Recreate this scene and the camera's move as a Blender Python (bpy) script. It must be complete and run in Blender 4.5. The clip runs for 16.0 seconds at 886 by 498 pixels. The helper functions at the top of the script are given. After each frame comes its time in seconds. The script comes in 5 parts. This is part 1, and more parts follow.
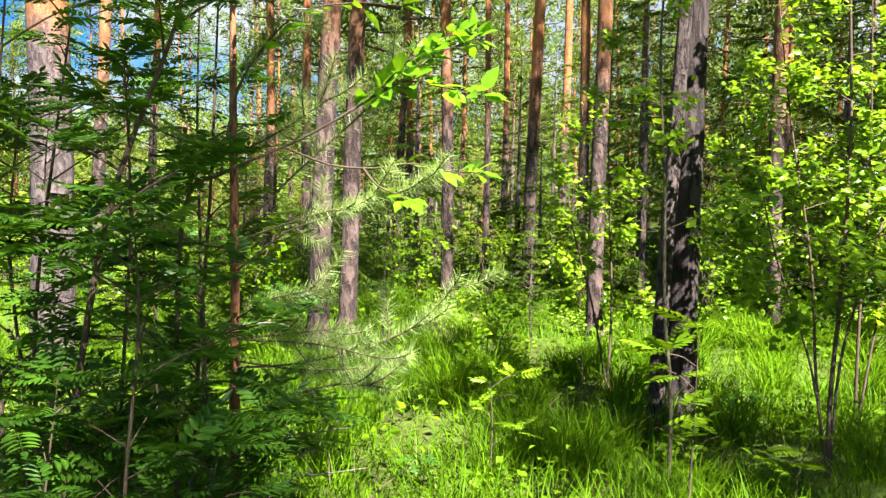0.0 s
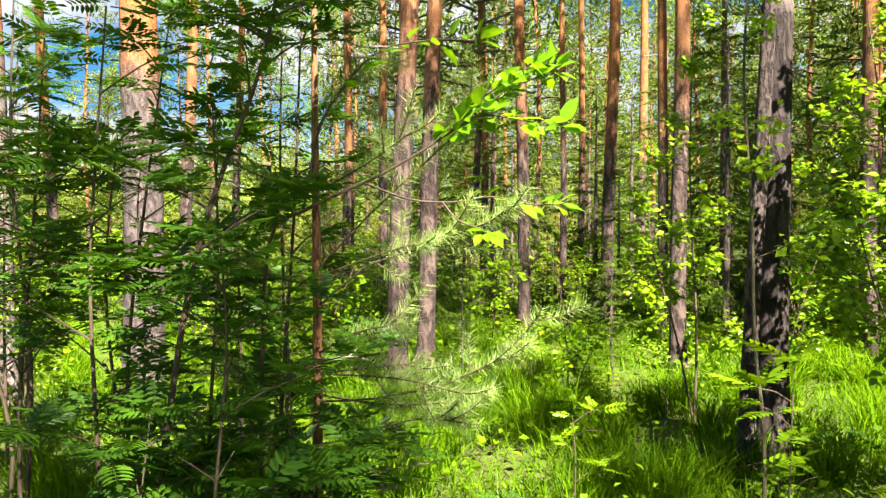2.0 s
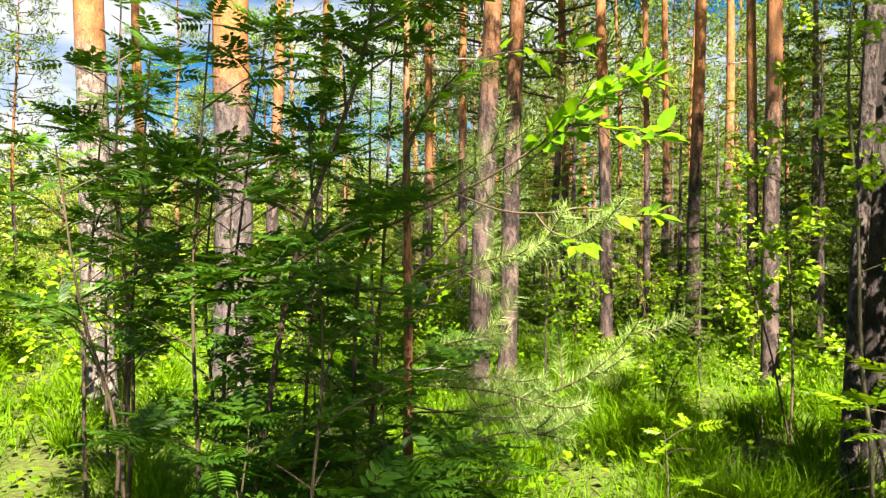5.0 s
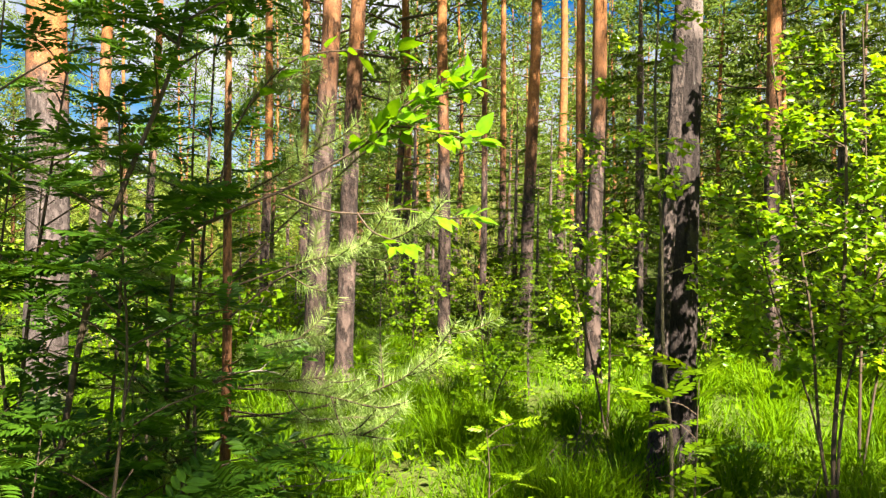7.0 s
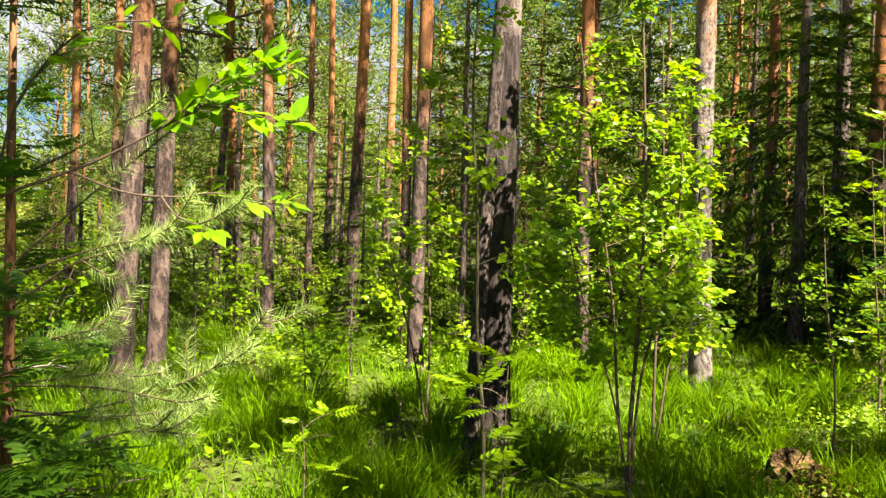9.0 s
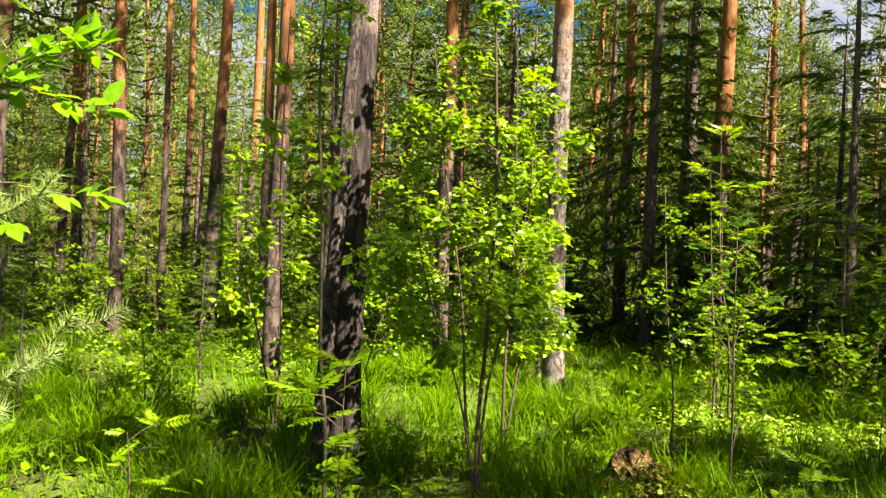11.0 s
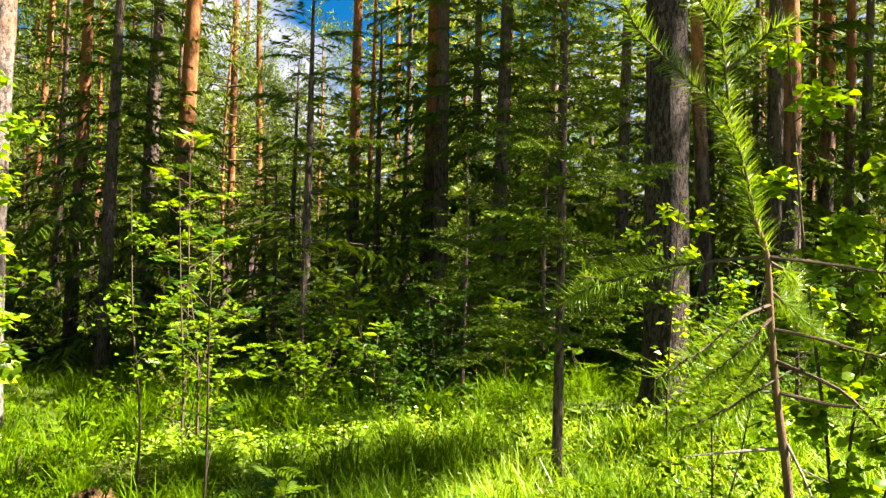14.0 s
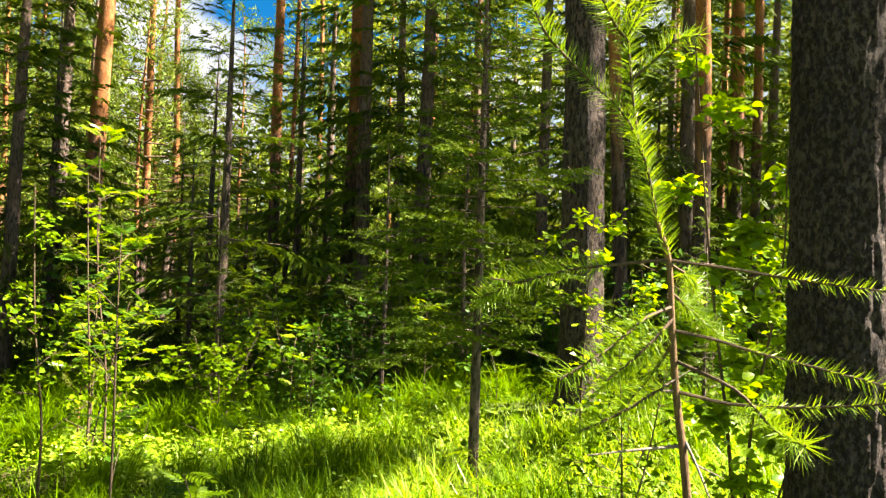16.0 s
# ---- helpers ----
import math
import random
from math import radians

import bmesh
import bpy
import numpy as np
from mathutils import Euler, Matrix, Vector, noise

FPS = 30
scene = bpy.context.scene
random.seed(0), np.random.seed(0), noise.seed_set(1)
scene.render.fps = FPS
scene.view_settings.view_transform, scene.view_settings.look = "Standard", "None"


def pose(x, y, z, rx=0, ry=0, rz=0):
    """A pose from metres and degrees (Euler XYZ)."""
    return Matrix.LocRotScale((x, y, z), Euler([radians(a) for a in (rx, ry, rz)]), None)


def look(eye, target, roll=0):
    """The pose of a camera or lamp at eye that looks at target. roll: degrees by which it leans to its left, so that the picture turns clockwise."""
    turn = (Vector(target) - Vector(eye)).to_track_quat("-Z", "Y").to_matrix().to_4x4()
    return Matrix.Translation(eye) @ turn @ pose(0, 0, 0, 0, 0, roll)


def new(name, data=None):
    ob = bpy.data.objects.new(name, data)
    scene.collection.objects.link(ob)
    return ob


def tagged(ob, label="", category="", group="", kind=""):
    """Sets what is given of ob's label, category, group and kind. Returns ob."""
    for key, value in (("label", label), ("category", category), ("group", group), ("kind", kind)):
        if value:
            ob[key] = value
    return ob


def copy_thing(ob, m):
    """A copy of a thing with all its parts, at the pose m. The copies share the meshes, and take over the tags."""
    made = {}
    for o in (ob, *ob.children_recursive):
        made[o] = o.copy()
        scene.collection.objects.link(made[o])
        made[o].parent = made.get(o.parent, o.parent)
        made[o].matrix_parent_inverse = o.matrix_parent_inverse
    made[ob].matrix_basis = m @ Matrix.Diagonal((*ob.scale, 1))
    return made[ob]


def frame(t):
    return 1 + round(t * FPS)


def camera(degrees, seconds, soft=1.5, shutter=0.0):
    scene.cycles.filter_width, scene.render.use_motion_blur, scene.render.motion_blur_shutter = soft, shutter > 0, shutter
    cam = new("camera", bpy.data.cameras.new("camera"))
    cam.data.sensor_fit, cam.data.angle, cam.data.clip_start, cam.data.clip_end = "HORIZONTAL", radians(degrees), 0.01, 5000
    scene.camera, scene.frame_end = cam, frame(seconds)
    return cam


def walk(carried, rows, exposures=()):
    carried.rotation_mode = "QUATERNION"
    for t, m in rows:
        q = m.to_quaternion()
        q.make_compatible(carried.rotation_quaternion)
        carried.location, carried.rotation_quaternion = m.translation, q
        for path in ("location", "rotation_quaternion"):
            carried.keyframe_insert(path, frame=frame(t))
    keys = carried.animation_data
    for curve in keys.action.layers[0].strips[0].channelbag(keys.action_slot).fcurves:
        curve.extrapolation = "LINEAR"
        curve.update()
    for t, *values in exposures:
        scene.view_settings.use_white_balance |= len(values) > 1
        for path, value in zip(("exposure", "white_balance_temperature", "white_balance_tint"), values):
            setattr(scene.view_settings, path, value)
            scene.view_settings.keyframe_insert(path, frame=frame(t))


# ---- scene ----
cam = camera(58.34, 16.0, soft=1.3)
PATH = [
    (0, (0.013, 0.009, 1.501), (-0.006, 2.005, 1.39), 1.1),
    (0.5, (0.0, 0.004, 1.508), (-0.073, 2.0, 1.425), 1.0),
    (1, (0.006, 0.001, 1.509), (-0.122, 1.996, 1.446), 0.4),
    (1.5, (0.0, 0.012, 1.518), (-0.172, 2.004, 1.471), 0.2),
    (2, (-0.005, 0.022, 1.511), (-0.215, 2.011, 1.475), 0.2),
    (2.5, (-0.032, 0.018, 1.514), (-0.266, 2.004, 1.479), 0.1),
    (3, (-0.051, 0.027, 1.51), (-0.317, 2.009, 1.48), 0.1),
    (3.5, (-0.077, 0.026, 1.512), (-0.378, 2.003, 1.49), 0.0),
    (3.7, (-0.081, 0.039, 1.512), (-0.399, 2.014, 1.491), 0.1),
    (5.8, (-0.014, 0.012, 1.506), (-0.319, 1.989, 1.509), 0.6),
    (6, (0.001, 0.019, 1.505), (-0.236, 2.005, 1.509), 0.6),
    (6.5, (0.015, 0.036, 1.497), (-0.09, 2.033, 1.504), 0.7),
    (7, (0.022, 0.043, 1.495), (0.007, 2.043, 1.503), 1.0),
    (7.5, (0.038, 0.051, 1.486), (0.156, 2.048, 1.491), 1.4),
    (8, (0.054, 0.07, 1.49), (0.284, 2.057, 1.493), 2.1),
    (8.2, (0.054, 0.07, 1.492), (0.334, 2.051, 1.491), 1.8),
    (10.3, (0.182, 0.095, 1.497), (0.754, 2.011, 1.498), 2.7),
    (10.5, (0.197, 0.098, 1.499), (0.811, 2.001, 1.506), 2.5),
    (11, (0.244, 0.144, 1.491), (0.963, 2.01, 1.501), 2.6),
    (11.5, (0.29, 0.191, 1.485), (1.111, 2.015, 1.505), 2.5),
    (12, (0.346, 0.256, 1.47), (1.284, 2.022, 1.503), 2.5),
    (12.5, (0.418, 0.339, 1.467), (1.522, 2.007, 1.512), 2.5),
    (13, (0.47, 0.433, 1.454), (1.929, 1.8, 1.523), 1.8),
    (13.5, (0.462, 0.521, 1.464), (2.08, 1.693, 1.553), 1.7),
    (14, (0.445, 0.529, 1.467), (2.154, 1.565, 1.566), 1.7),
    (14.5, (0.433, 0.519, 1.47), (2.175, 1.497, 1.571), 1.8),
    (15, (0.44, 0.516, 1.463), (2.198, 1.464, 1.569), 2.0),
    (15.5, (0.466, 0.502, 1.462), (2.25, 1.4, 1.57), 2.0),
    (16, (0.465, 0.503, 1.466), (2.264, 1.369, 1.576), 2.0),
]


def mid_pose(t, eye, yaw, pitch, lean):
    """A row of the walk from a heading in degrees (left is positive)."""
    e = Vector(eye)
    y, p = radians(yaw), radians(pitch)
    return t, eye, e + 2 * Vector((-math.sin(y) * math.cos(p), math.cos(y) * math.cos(p), math.sin(p))), lean


PATH.insert(9, mid_pose(4.75, (-0.075, 0.035, 1.510), 11.6, -0.3, 0.3))
walk(cam, [(t, look(eye, target, roll)) for t, eye, target, roll in PATH],
     exposures=[(0, 2.91, 5800, 18), (1.5, 2.96, 6200, 16), (6, 2.85, 6500, 14), (8, 2.79, 6700, 14), (10.5, 2.64, 6800, 14), (11.5, 2.62, 6700, 16), (13, 2.76, 6700, 18), (14.5, 3.15, 6900, 17), (16, 3.28, 7100, 16)])

# ---- light ----
SUN_AZ = math.atan2(0.47, -0.883)       # clockwise from +y
SUN_EL = radians(50)
sun_dir = Vector((math.sin(SUN_AZ) * math.cos(SUN_EL), math.cos(SUN_AZ) * math.cos(SUN_EL), math.sin(SUN_EL)))
sun = new("sun", bpy.data.lights.new("sun", "SUN"))
sun.data.energy, sun.data.angle, sun.data.color = 5.0, radians(0.55), (1.0, 0.93, 0.80)
sun.matrix_world = look(sun_dir * 60, (0, 0, 0))

world = bpy.data.worlds.new("sky")
scene.world = world
world.use_nodes = True
wn, wl = world.node_tree.nodes, world.node_tree.links
wn.clear()
sky = wn.new("ShaderNodeTexSky")
sky.sky_type, sky.sun_disc = "NISHITA", False
sky.sun_elevation, sky.sun_rotation = SUN_EL, SUN_AZ
sky.air_density, sky.dust_density, sky.ozone_density = 1.0, 0.6, 2.0
w_tc, w_map, w_noise, w_ramp = (wn.new("ShaderNode" + k) for k in ("TexCoord", "Mapping", "TexNoise", "ValToRGB"))
w_mix, w_bg, w_out = wn.new("ShaderNodeMix"), wn.new("ShaderNodeBackground"), wn.new("ShaderNodeOutputWorld")
w_map.inputs["Scale"].default_value = (1.0, 1.0, 2.6)
w_noise.inputs["Scale"].default_value, w_noise.inputs["Detail"].default_value = 3.4, 7
w_ramp.color_ramp.elements[0].position, w_ramp.color_ramp.elements[1].position = 0.485, 0.63
w_mix.data_type = "RGBA"
w_mix.inputs["B"].default_value = (12.0, 12.4, 13.0, 1)
w_bg.inputs["Strength"].default_value = 0.0116
wl.new(w_tc.outputs["Generated"], w_map.inputs["Vector"])
wl.new(w_map.outputs[0], w_noise.inputs["Vector"])
w_sep, w_low = wn.new("ShaderNodeSeparateXYZ"), wn.new("ShaderNodeMath")
w_low.operation = "MULTIPLY_ADD"      # clouds crowd together towards the horizon
w_low.inputs[1].default_value = -0.22
wl.new(w_tc.outputs["Generated"], w_sep.inputs[0])
wl.new(w_sep.outputs["Z"], w_low.inputs[0])
w_add = wn.new("ShaderNodeMath")
w_add.inputs[1].default_value = 0.11
wl.new(w_noise.outputs["Fac"], w_add.inputs[0])
wl.new(w_add.outputs[0], w_low.inputs[2])
wl.new(w_low.outputs[0], w_ramp.inputs["Fac"])
wl.new(w_ramp.outputs["Color"], w_mix.inputs["Factor"])
w_hue = wn.new("ShaderNodeHueSaturation")
w_hue.inputs["Saturation"].default_value, w_hue.inputs["Value"].default_value = 1.6, 1.7
wl.new(sky.outputs["Color"], w_hue.inputs["Color"])
wl.new(w_hue.outputs["Color"], w_mix.inputs["A"])
wl.new(w_mix.outputs["Result"], w_bg.inputs["Color"])
wl.new(w_bg.outputs[0], w_out.inputs["Surface"])


# ---- materials ----
def material(name):
    m = bpy.data.materials.new(name)
    m.use_nodes = True
    m.node_tree.nodes.clear()
    return m, m.node_tree.nodes, m.node_tree.links


def ramp(nodes, stops):
    r = nodes.new("ShaderNodeValToRGB")
    els = r.color_ramp.elements
    while len(els) < len(stops):
        els.new(0.5)
    for e, (p, c) in zip(els, stops):
        e.position, e.color = p, (*c, 1)
    return r


def leafy(name, dark, light, rough=0.45, through_amount=0.45, warm=(1.35, 1.15, 0.35), scale=7.0, gloss=0.35):
    """Leaves and needles: colour varies from leaf to leaf and plant to plant, and light comes through them."""
    m, n, l = material(name)
    geo, info, noise_t, tc = (n.new("ShaderNode" + k) for k in ("NewGeometry", "ObjectInfo", "TexNoise", "TexCoord"))
    noise_t.inputs["Scale"].default_value = scale
    l.new(tc.outputs["Object"], noise_t.inputs["Vector"])
    add = n.new("ShaderNodeMath"); add.operation = "MULTIPLY_ADD"
    l.new(geo.outputs["Random Per Island"], add.inputs[0])
    add.inputs[1].default_value = 0.55
    half = n.new("ShaderNodeMath"); half.operation = "MULTIPLY_ADD"
    l.new(info.outputs["Random"], half.inputs[0])
    half.inputs[1].default_value = 0.30
    l.new(noise_t.outputs["Fac"], half.inputs[2])
    sub = n.new("ShaderNodeMath"); sub.operation = "SUBTRACT"
    l.new(half.outputs[0], sub.inputs[0]); sub.inputs[1].default_value = 0.35
    l.new(sub.outputs[0], add.inputs[2])
    mid = tuple((a + b) / 2 for a, b in zip(dark, light))
    r = ramp(n, [(0.0, dark), (0.5, mid), (1.0, light)])
    l.new(add.outputs[0], r.inputs["Fac"])
    p = n.new("ShaderNodeBsdfPrincipled")
    p.inputs["Roughness"].default_value = rough
    p.inputs["Specular IOR Level"].default_value = gloss
    l.new(r.outputs["Color"], p.inputs["Base Color"])
    tint = n.new("ShaderNodeMix"); tint.data_type, tint.blend_type = "RGBA", "MULTIPLY"
    tint.inputs["Factor"].default_value = 1.0
    l.new(r.outputs["Color"], tint.inputs["A"])
    tint.inputs["B"].default_value = (*warm, 1)
    tr = n.new("ShaderNodeBsdfTranslucent")
    l.new(tint.outputs["Result"], tr.inputs["Color"])
    mix = n.new("ShaderNodeMixShader"); mix.inputs[0].default_value = through_amount
    l.new(p.outputs[0], mix.inputs[1]); l.new(tr.outputs[0], mix.inputs[2])
    out = n.new("ShaderNodeOutputMaterial")
    l.new(mix.outputs[0], out.inputs["Surface"])
    return m


def bark(name, low, high, fissure, orange_from=2.6, orange_to=4.6, plate=9.0, depth=0.6, stretch=0.26):
    """Bark in ragged upright plates with dark furrows; from a height on it thins out to the flaky upper colour."""
    m, n, l = material(name)

    def add_noise(vector, scale, detail, rough):
        t = n.new("ShaderNodeTexNoise")
        t.inputs["Scale"].default_value, t.inputs["Detail"].default_value, t.inputs["Roughness"].default_value = scale, detail, rough
        l.new(vector, t.inputs["Vector"])
        return t

    def math_node(op, a, b, c=None, clamp=False):
        k = n.new("ShaderNodeMath")
        k.operation, k.use_clamp = op, clamp
        for slot, value in zip(k.inputs, (a, b, c)):
            if value is None:
                continue
            if isinstance(value, (int, float)):
                slot.default_value = value
            else:
                l.new(value, slot)
        return k.outputs[0]

    def blend(fac, a, b):
        k = n.new("ShaderNodeMix")
        k.data_type = "RGBA"
        for slot, value in (("Factor", fac), ("A", a), ("B", b)):
            if isinstance(value, tuple):
                k.inputs[slot].default_value = (*value, 1)
            elif isinstance(value, (int, float)):
                k.inputs[slot].default_value = value
            else:
                l.new(value, k.inputs[slot])
        return k.outputs["Result"]

    tc, info = n.new("ShaderNodeTexCoord"), n.new("ShaderNodeObjectInfo")
    mp = n.new("ShaderNodeMapping"); mp.inputs["Scale"].default_value = (1, 1, stretch)
    l.new(tc.outputs["Object"], mp.inputs["Vector"])
    mp2 = n.new("ShaderNodeMapping"); mp2.inputs["Scale"].default_value = (1, 1, 0.55)
    l.new(tc.outputs["Object"], mp2.inputs["Vector"])
    furrow = add_noise(mp.outputs[0], plate * 1.5, 9, 0.68)
    grain = add_noise(mp2.outputs[0], plate * 5.0, 8, 0.75)
    patch = add_noise(tc.outputs["Object"], 2.0, 4, 0.6)
    cells = n.new("ShaderNodeTexVoronoi"); cells.inputs["Scale"].default_value = plate * 1.9; cells.inputs["Randomness"].default_value = 1.0
    warped = n.new("ShaderNodeMix"); warped.data_type, warped.blend_type = "RGBA", "LINEAR_LIGHT"
    warped.inputs["Factor"].default_value = 0.12
    l.new(mp2.outputs[0], warped.inputs["A"]); l.new(grain.outputs["Color"], warped.inputs["B"])
    l.new(warped.outputs["Result"], cells.inputs["Vector"])
    tone = n.new("ShaderNodeSeparateColor"); l.new(cells.outputs["Color"], tone.inputs[0])

    # how light a spot of bark is, out of plates, grain and patches
    light = math_node("MULTIPLY_ADD", tone.outputs[0], 0.30, math_node("MULTIPLY", grain.outputs["Fac"], 0.9))
    light = math_node("ADD", light, math_node("MULTIPLY_ADD", patch.outputs["Fac"], 0.5, -0.40))
    lo = ramp(n, [(0.18, tuple(c * 0.45 for c in low)), (0.48, low), (0.85, tuple(min(1, c * 1.75) for c in low))])
    hi = ramp(n, [(0.20, tuple(c * 0.32 for c in high)), (0.50, tuple(c * 0.85 for c in high)), (0.85, tuple(min(1, c * 1.5) for c in high))])
    l.new(light, lo.inputs["Fac"]); l.new(light, hi.inputs["Fac"])
    sep = n.new("ShaderNodeSeparateXYZ"); l.new(tc.outputs["Object"], sep.inputs[0])
    level = math_node("MULTIPLY_ADD", patch.outputs["Fac"], -2.4, sep.outputs["Z"])
    level = math_node("MULTIPLY_ADD", info.outputs["Random"], -1.2, level)
    rng = n.new("ShaderNodeMapRange")
    rng.inputs["From Min"].default_value, rng.inputs["From Max"].default_value = orange_from - 1.8, orange_to - 1.8
    l.new(level, rng.inputs["Value"])
    mask = ramp(n, [(0.41, (0, 0, 0)), (0.53, (1, 1, 1))])
    l.new(furrow.outputs["Fac"], mask.inputs["Fac"])
    mask_soft = math_node("MULTIPLY_ADD", rng.outputs[0], 0.75, mask.outputs[0], True)
    col = blend(mask_soft, fissure, blend(rng.outputs[0], lo.outputs[0], hi.outputs[0]))
    lich = ramp(n, [(0.60, (0, 0, 0)), (0.70, (1, 1, 1))])
    spots = add_noise(tc.outputs["Object"], plate * 2.2, 5, 0.7)
    l.new(spots.outputs["Fac"], lich.inputs["Fac"])
    col = blend(math_node("MULTIPLY", lich.outputs[0], 0.35), col, (0.26, 0.27, 0.22))
    height = math_node("MULTIPLY_ADD", grain.outputs["Fac"], 0.5, mask_soft)
    bump = n.new("ShaderNodeBump"); bump.inputs["Strength"].default_value = depth; bump.inputs["Distance"].default_value = 0.02
    l.new(height, bump.inputs["Height"])
    p = n.new("ShaderNodeBsdfPrincipled"); p.inputs["Roughness"].default_value = 0.88; p.inputs["Specular IOR Level"].default_value = 0.2
    l.new(col, p.inputs["Base Color"]); l.new(bump.outputs[0], p.inputs["Normal"])
    out = n.new("ShaderNodeOutputMaterial"); l.new(p.outputs[0], out.inputs["Surface"])
    return m


def earthy(name, stops, scale=1.2, fine_scale=30.0, bump_d=0.03):
    m, n, l = material(name)
    tc = n.new("ShaderNodeTexCoord")
    a, b = n.new("ShaderNodeTexNoise"), n.new("ShaderNodeTexNoise")
    a.inputs["Scale"].default_value, a.inputs["Detail"].default_value = scale, 5
    b.inputs["Scale"].default_value, b.inputs["Detail"].default_value = fine_scale, 6
    for t in (a, b):
        l.new(tc.outputs["Object"], t.inputs["Vector"])
    s = n.new("ShaderNodeMath"); s.operation = "MULTIPLY_ADD"
    l.new(b.outputs["Fac"], s.inputs[0]); s.inputs[1].default_value = 0.6
    o = n.new("ShaderNodeMath"); o.operation = "SUBTRACT"; l.new(a.outputs["Fac"], o.inputs[0]); o.inputs[1].default_value = 0.3
    l.new(o.outputs[0], s.inputs[2])
    r = ramp(n, stops); l.new(s.outputs[0], r.inputs["Fac"])
    bump = n.new("ShaderNodeBump"); bump.inputs["Distance"].default_value = bump_d; l.new(b.outputs["Fac"], bump.inputs["Height"])
    p = n.new("ShaderNodeBsdfPrincipled"); p.inputs["Roughness"].default_value = 0.95; p.inputs["Specular IOR Level"].default_value = 0.1
    l.new(r.outputs[0], p.inputs["Base Color"]); l.new(bump.outputs[0], p.inputs["Normal"])
    out = n.new("ShaderNodeOutputMaterial"); l.new(p.outputs[0], out.inputs["Surface"])
    return m


M_PINE = bark("pine_bark", (0.100, 0.068, 0.054), (0.34, 0.140, 0.046), (0.034, 0.024, 0.020), depth=0.9, stretch=0.34)
M_OLDPINE = bark("old_pine_bark", (0.095, 0.070, 0.058), (0.40, 0.19, 0.08), (0.026, 0.019, 0.016), 5.0, 8.0, plate=25.0, depth=1.0, stretch=0.4)
M_PLATED = bark("plated_pine_bark", (0.080, 0.063, 0.055), (0.40, 0.19, 0.08), (0.026, 0.020, 0.017), 5.0, 8.0, plate=34.0, depth=1.0, stretch=0.7)
M_PALE_BARK = bark("pale_pine_bark", (0.105, 0.082, 0.073), (0.40, 0.155, 0.048), (0.048, 0.036, 0.031), 2.5, 3.5, plate=13.0, stretch=0.45)
M_GREY_BARK = bark("grey_pine_bark", (0.175, 0.144, 0.120), (0.38, 0.150, 0.050), (0.05, 0.038, 0.032), 3.0, 3.8, plate=13.0, stretch=0.6)
# shade is painted into the low colour, sunlight into the high one
M_SHADE_TO_SUN = bark("pine_bark_shaded_below_lit_above", (0.052, 0.039, 0.033), (0.30, 0.235, 0.20), (0.022, 0.016, 0.013), 2.6, 3.4, plate=15.0, depth=0.8)
M_YOUNG = bark("young_pine_bark", (0.24, 0.105, 0.045), (0.36, 0.20, 0.09), (0.07, 0.035, 0.020), 1.5, 3.5, plate=40.0, depth=0.3)
M_SAPLING = bark("sapling_bark", (0.13, 0.078, 0.045), (0.20, 0.125, 0.06), (0.06, 0.036, 0.022), 1.4, 2.2, plate=60.0, depth=0.3)
M_SPRUCE = bark("spruce_bark", (0.13, 0.095, 0.075), (0.20, 0.13, 0.085), (0.03, 0.024, 0.02), 4.0, 9.0, plate=22.0, depth=0.5)
M_TWIG = bark("twig_bark", (0.095, 0.065, 0.04), (0.12, 0.08, 0.05), (0.06, 0.045, 0.03), 3.0, 6.0, plate=60.0, depth=0.2)
M_OLIVE = bark("olive_sapling_bark", (0.095, 0.083, 0.040), (0.16, 0.135, 0.07), (0.045, 0.036, 0.02), 9.0, 12.0, plate=30.0, depth=0.4)
M_DEAD = bark("dead_wood", (0.24, 0.20, 0.165), (0.28, 0.235, 0.19), (0.13, 0.10, 0.08), 9.0, 12.0, plate=50.0, depth=0.3)
M_NEEDLE = leafy("pine_needles", (0.024, 0.056, 0.008), (0.148, 0.212, 0.032), 0.5, 0.32, scale=1.2, gloss=0.06)
M_SHOOT = leafy("young_pine_needles", (0.050, 0.130, 0.006), (0.240, 0.380, 0.018), 0.40, 0.42, scale=3.0, gloss=0.35)
M_GLAUC = leafy("blue_green_pine_needles", (0.085, 0.160, 0.025), (0.300, 0.400, 0.110), 0.42, 0.30, scale=3.0, gloss=0.3)
M_LIGHT_N = leafy("pale_pine_needles", (0.062, 0.100, 0.012), (0.255, 0.325, 0.050), 0.5, 0.34, scale=1.2, gloss=0.06)
M_YOUNG_N = leafy("undergrowth_pine_needles", (0.045, 0.078, 0.010), (0.240, 0.290, 0.045), 0.5, 0.30, scale=1.2, gloss=0.06)
M_SPRUCE_N = leafy("spruce_needles", (0.012, 0.036, 0.003), (0.110, 0.180, 0.009), 0.5, 0.22, scale=1.0, gloss=0.06)
# rowan green kept dark for the shaded saplings
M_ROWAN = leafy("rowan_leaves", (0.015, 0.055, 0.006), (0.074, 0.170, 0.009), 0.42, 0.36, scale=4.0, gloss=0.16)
# birch green; sunlit rowans borrow it, so their light is in the colour
M_BIRCH_LIT_ROWAN = leafy("birch_and_sunlit_rowan_leaves", (0.058, 0.155, 0.002), (0.275, 0.430, 0.004), 0.34, 0.50, scale=3.0, gloss=0.36)
M_CHERRY = leafy("bird_cherry_leaves", (0.060, 0.175, 0.003), (0.190, 0.390, 0.006), 0.36, 0.50, scale=3.0, gloss=0.3)
M_GRASS = leafy("grass_blades", (0.016, 0.062, 0.0006), (0.136, 0.264, 0.0015), 0.45, 0.45, scale=0.9, gloss=0.05)
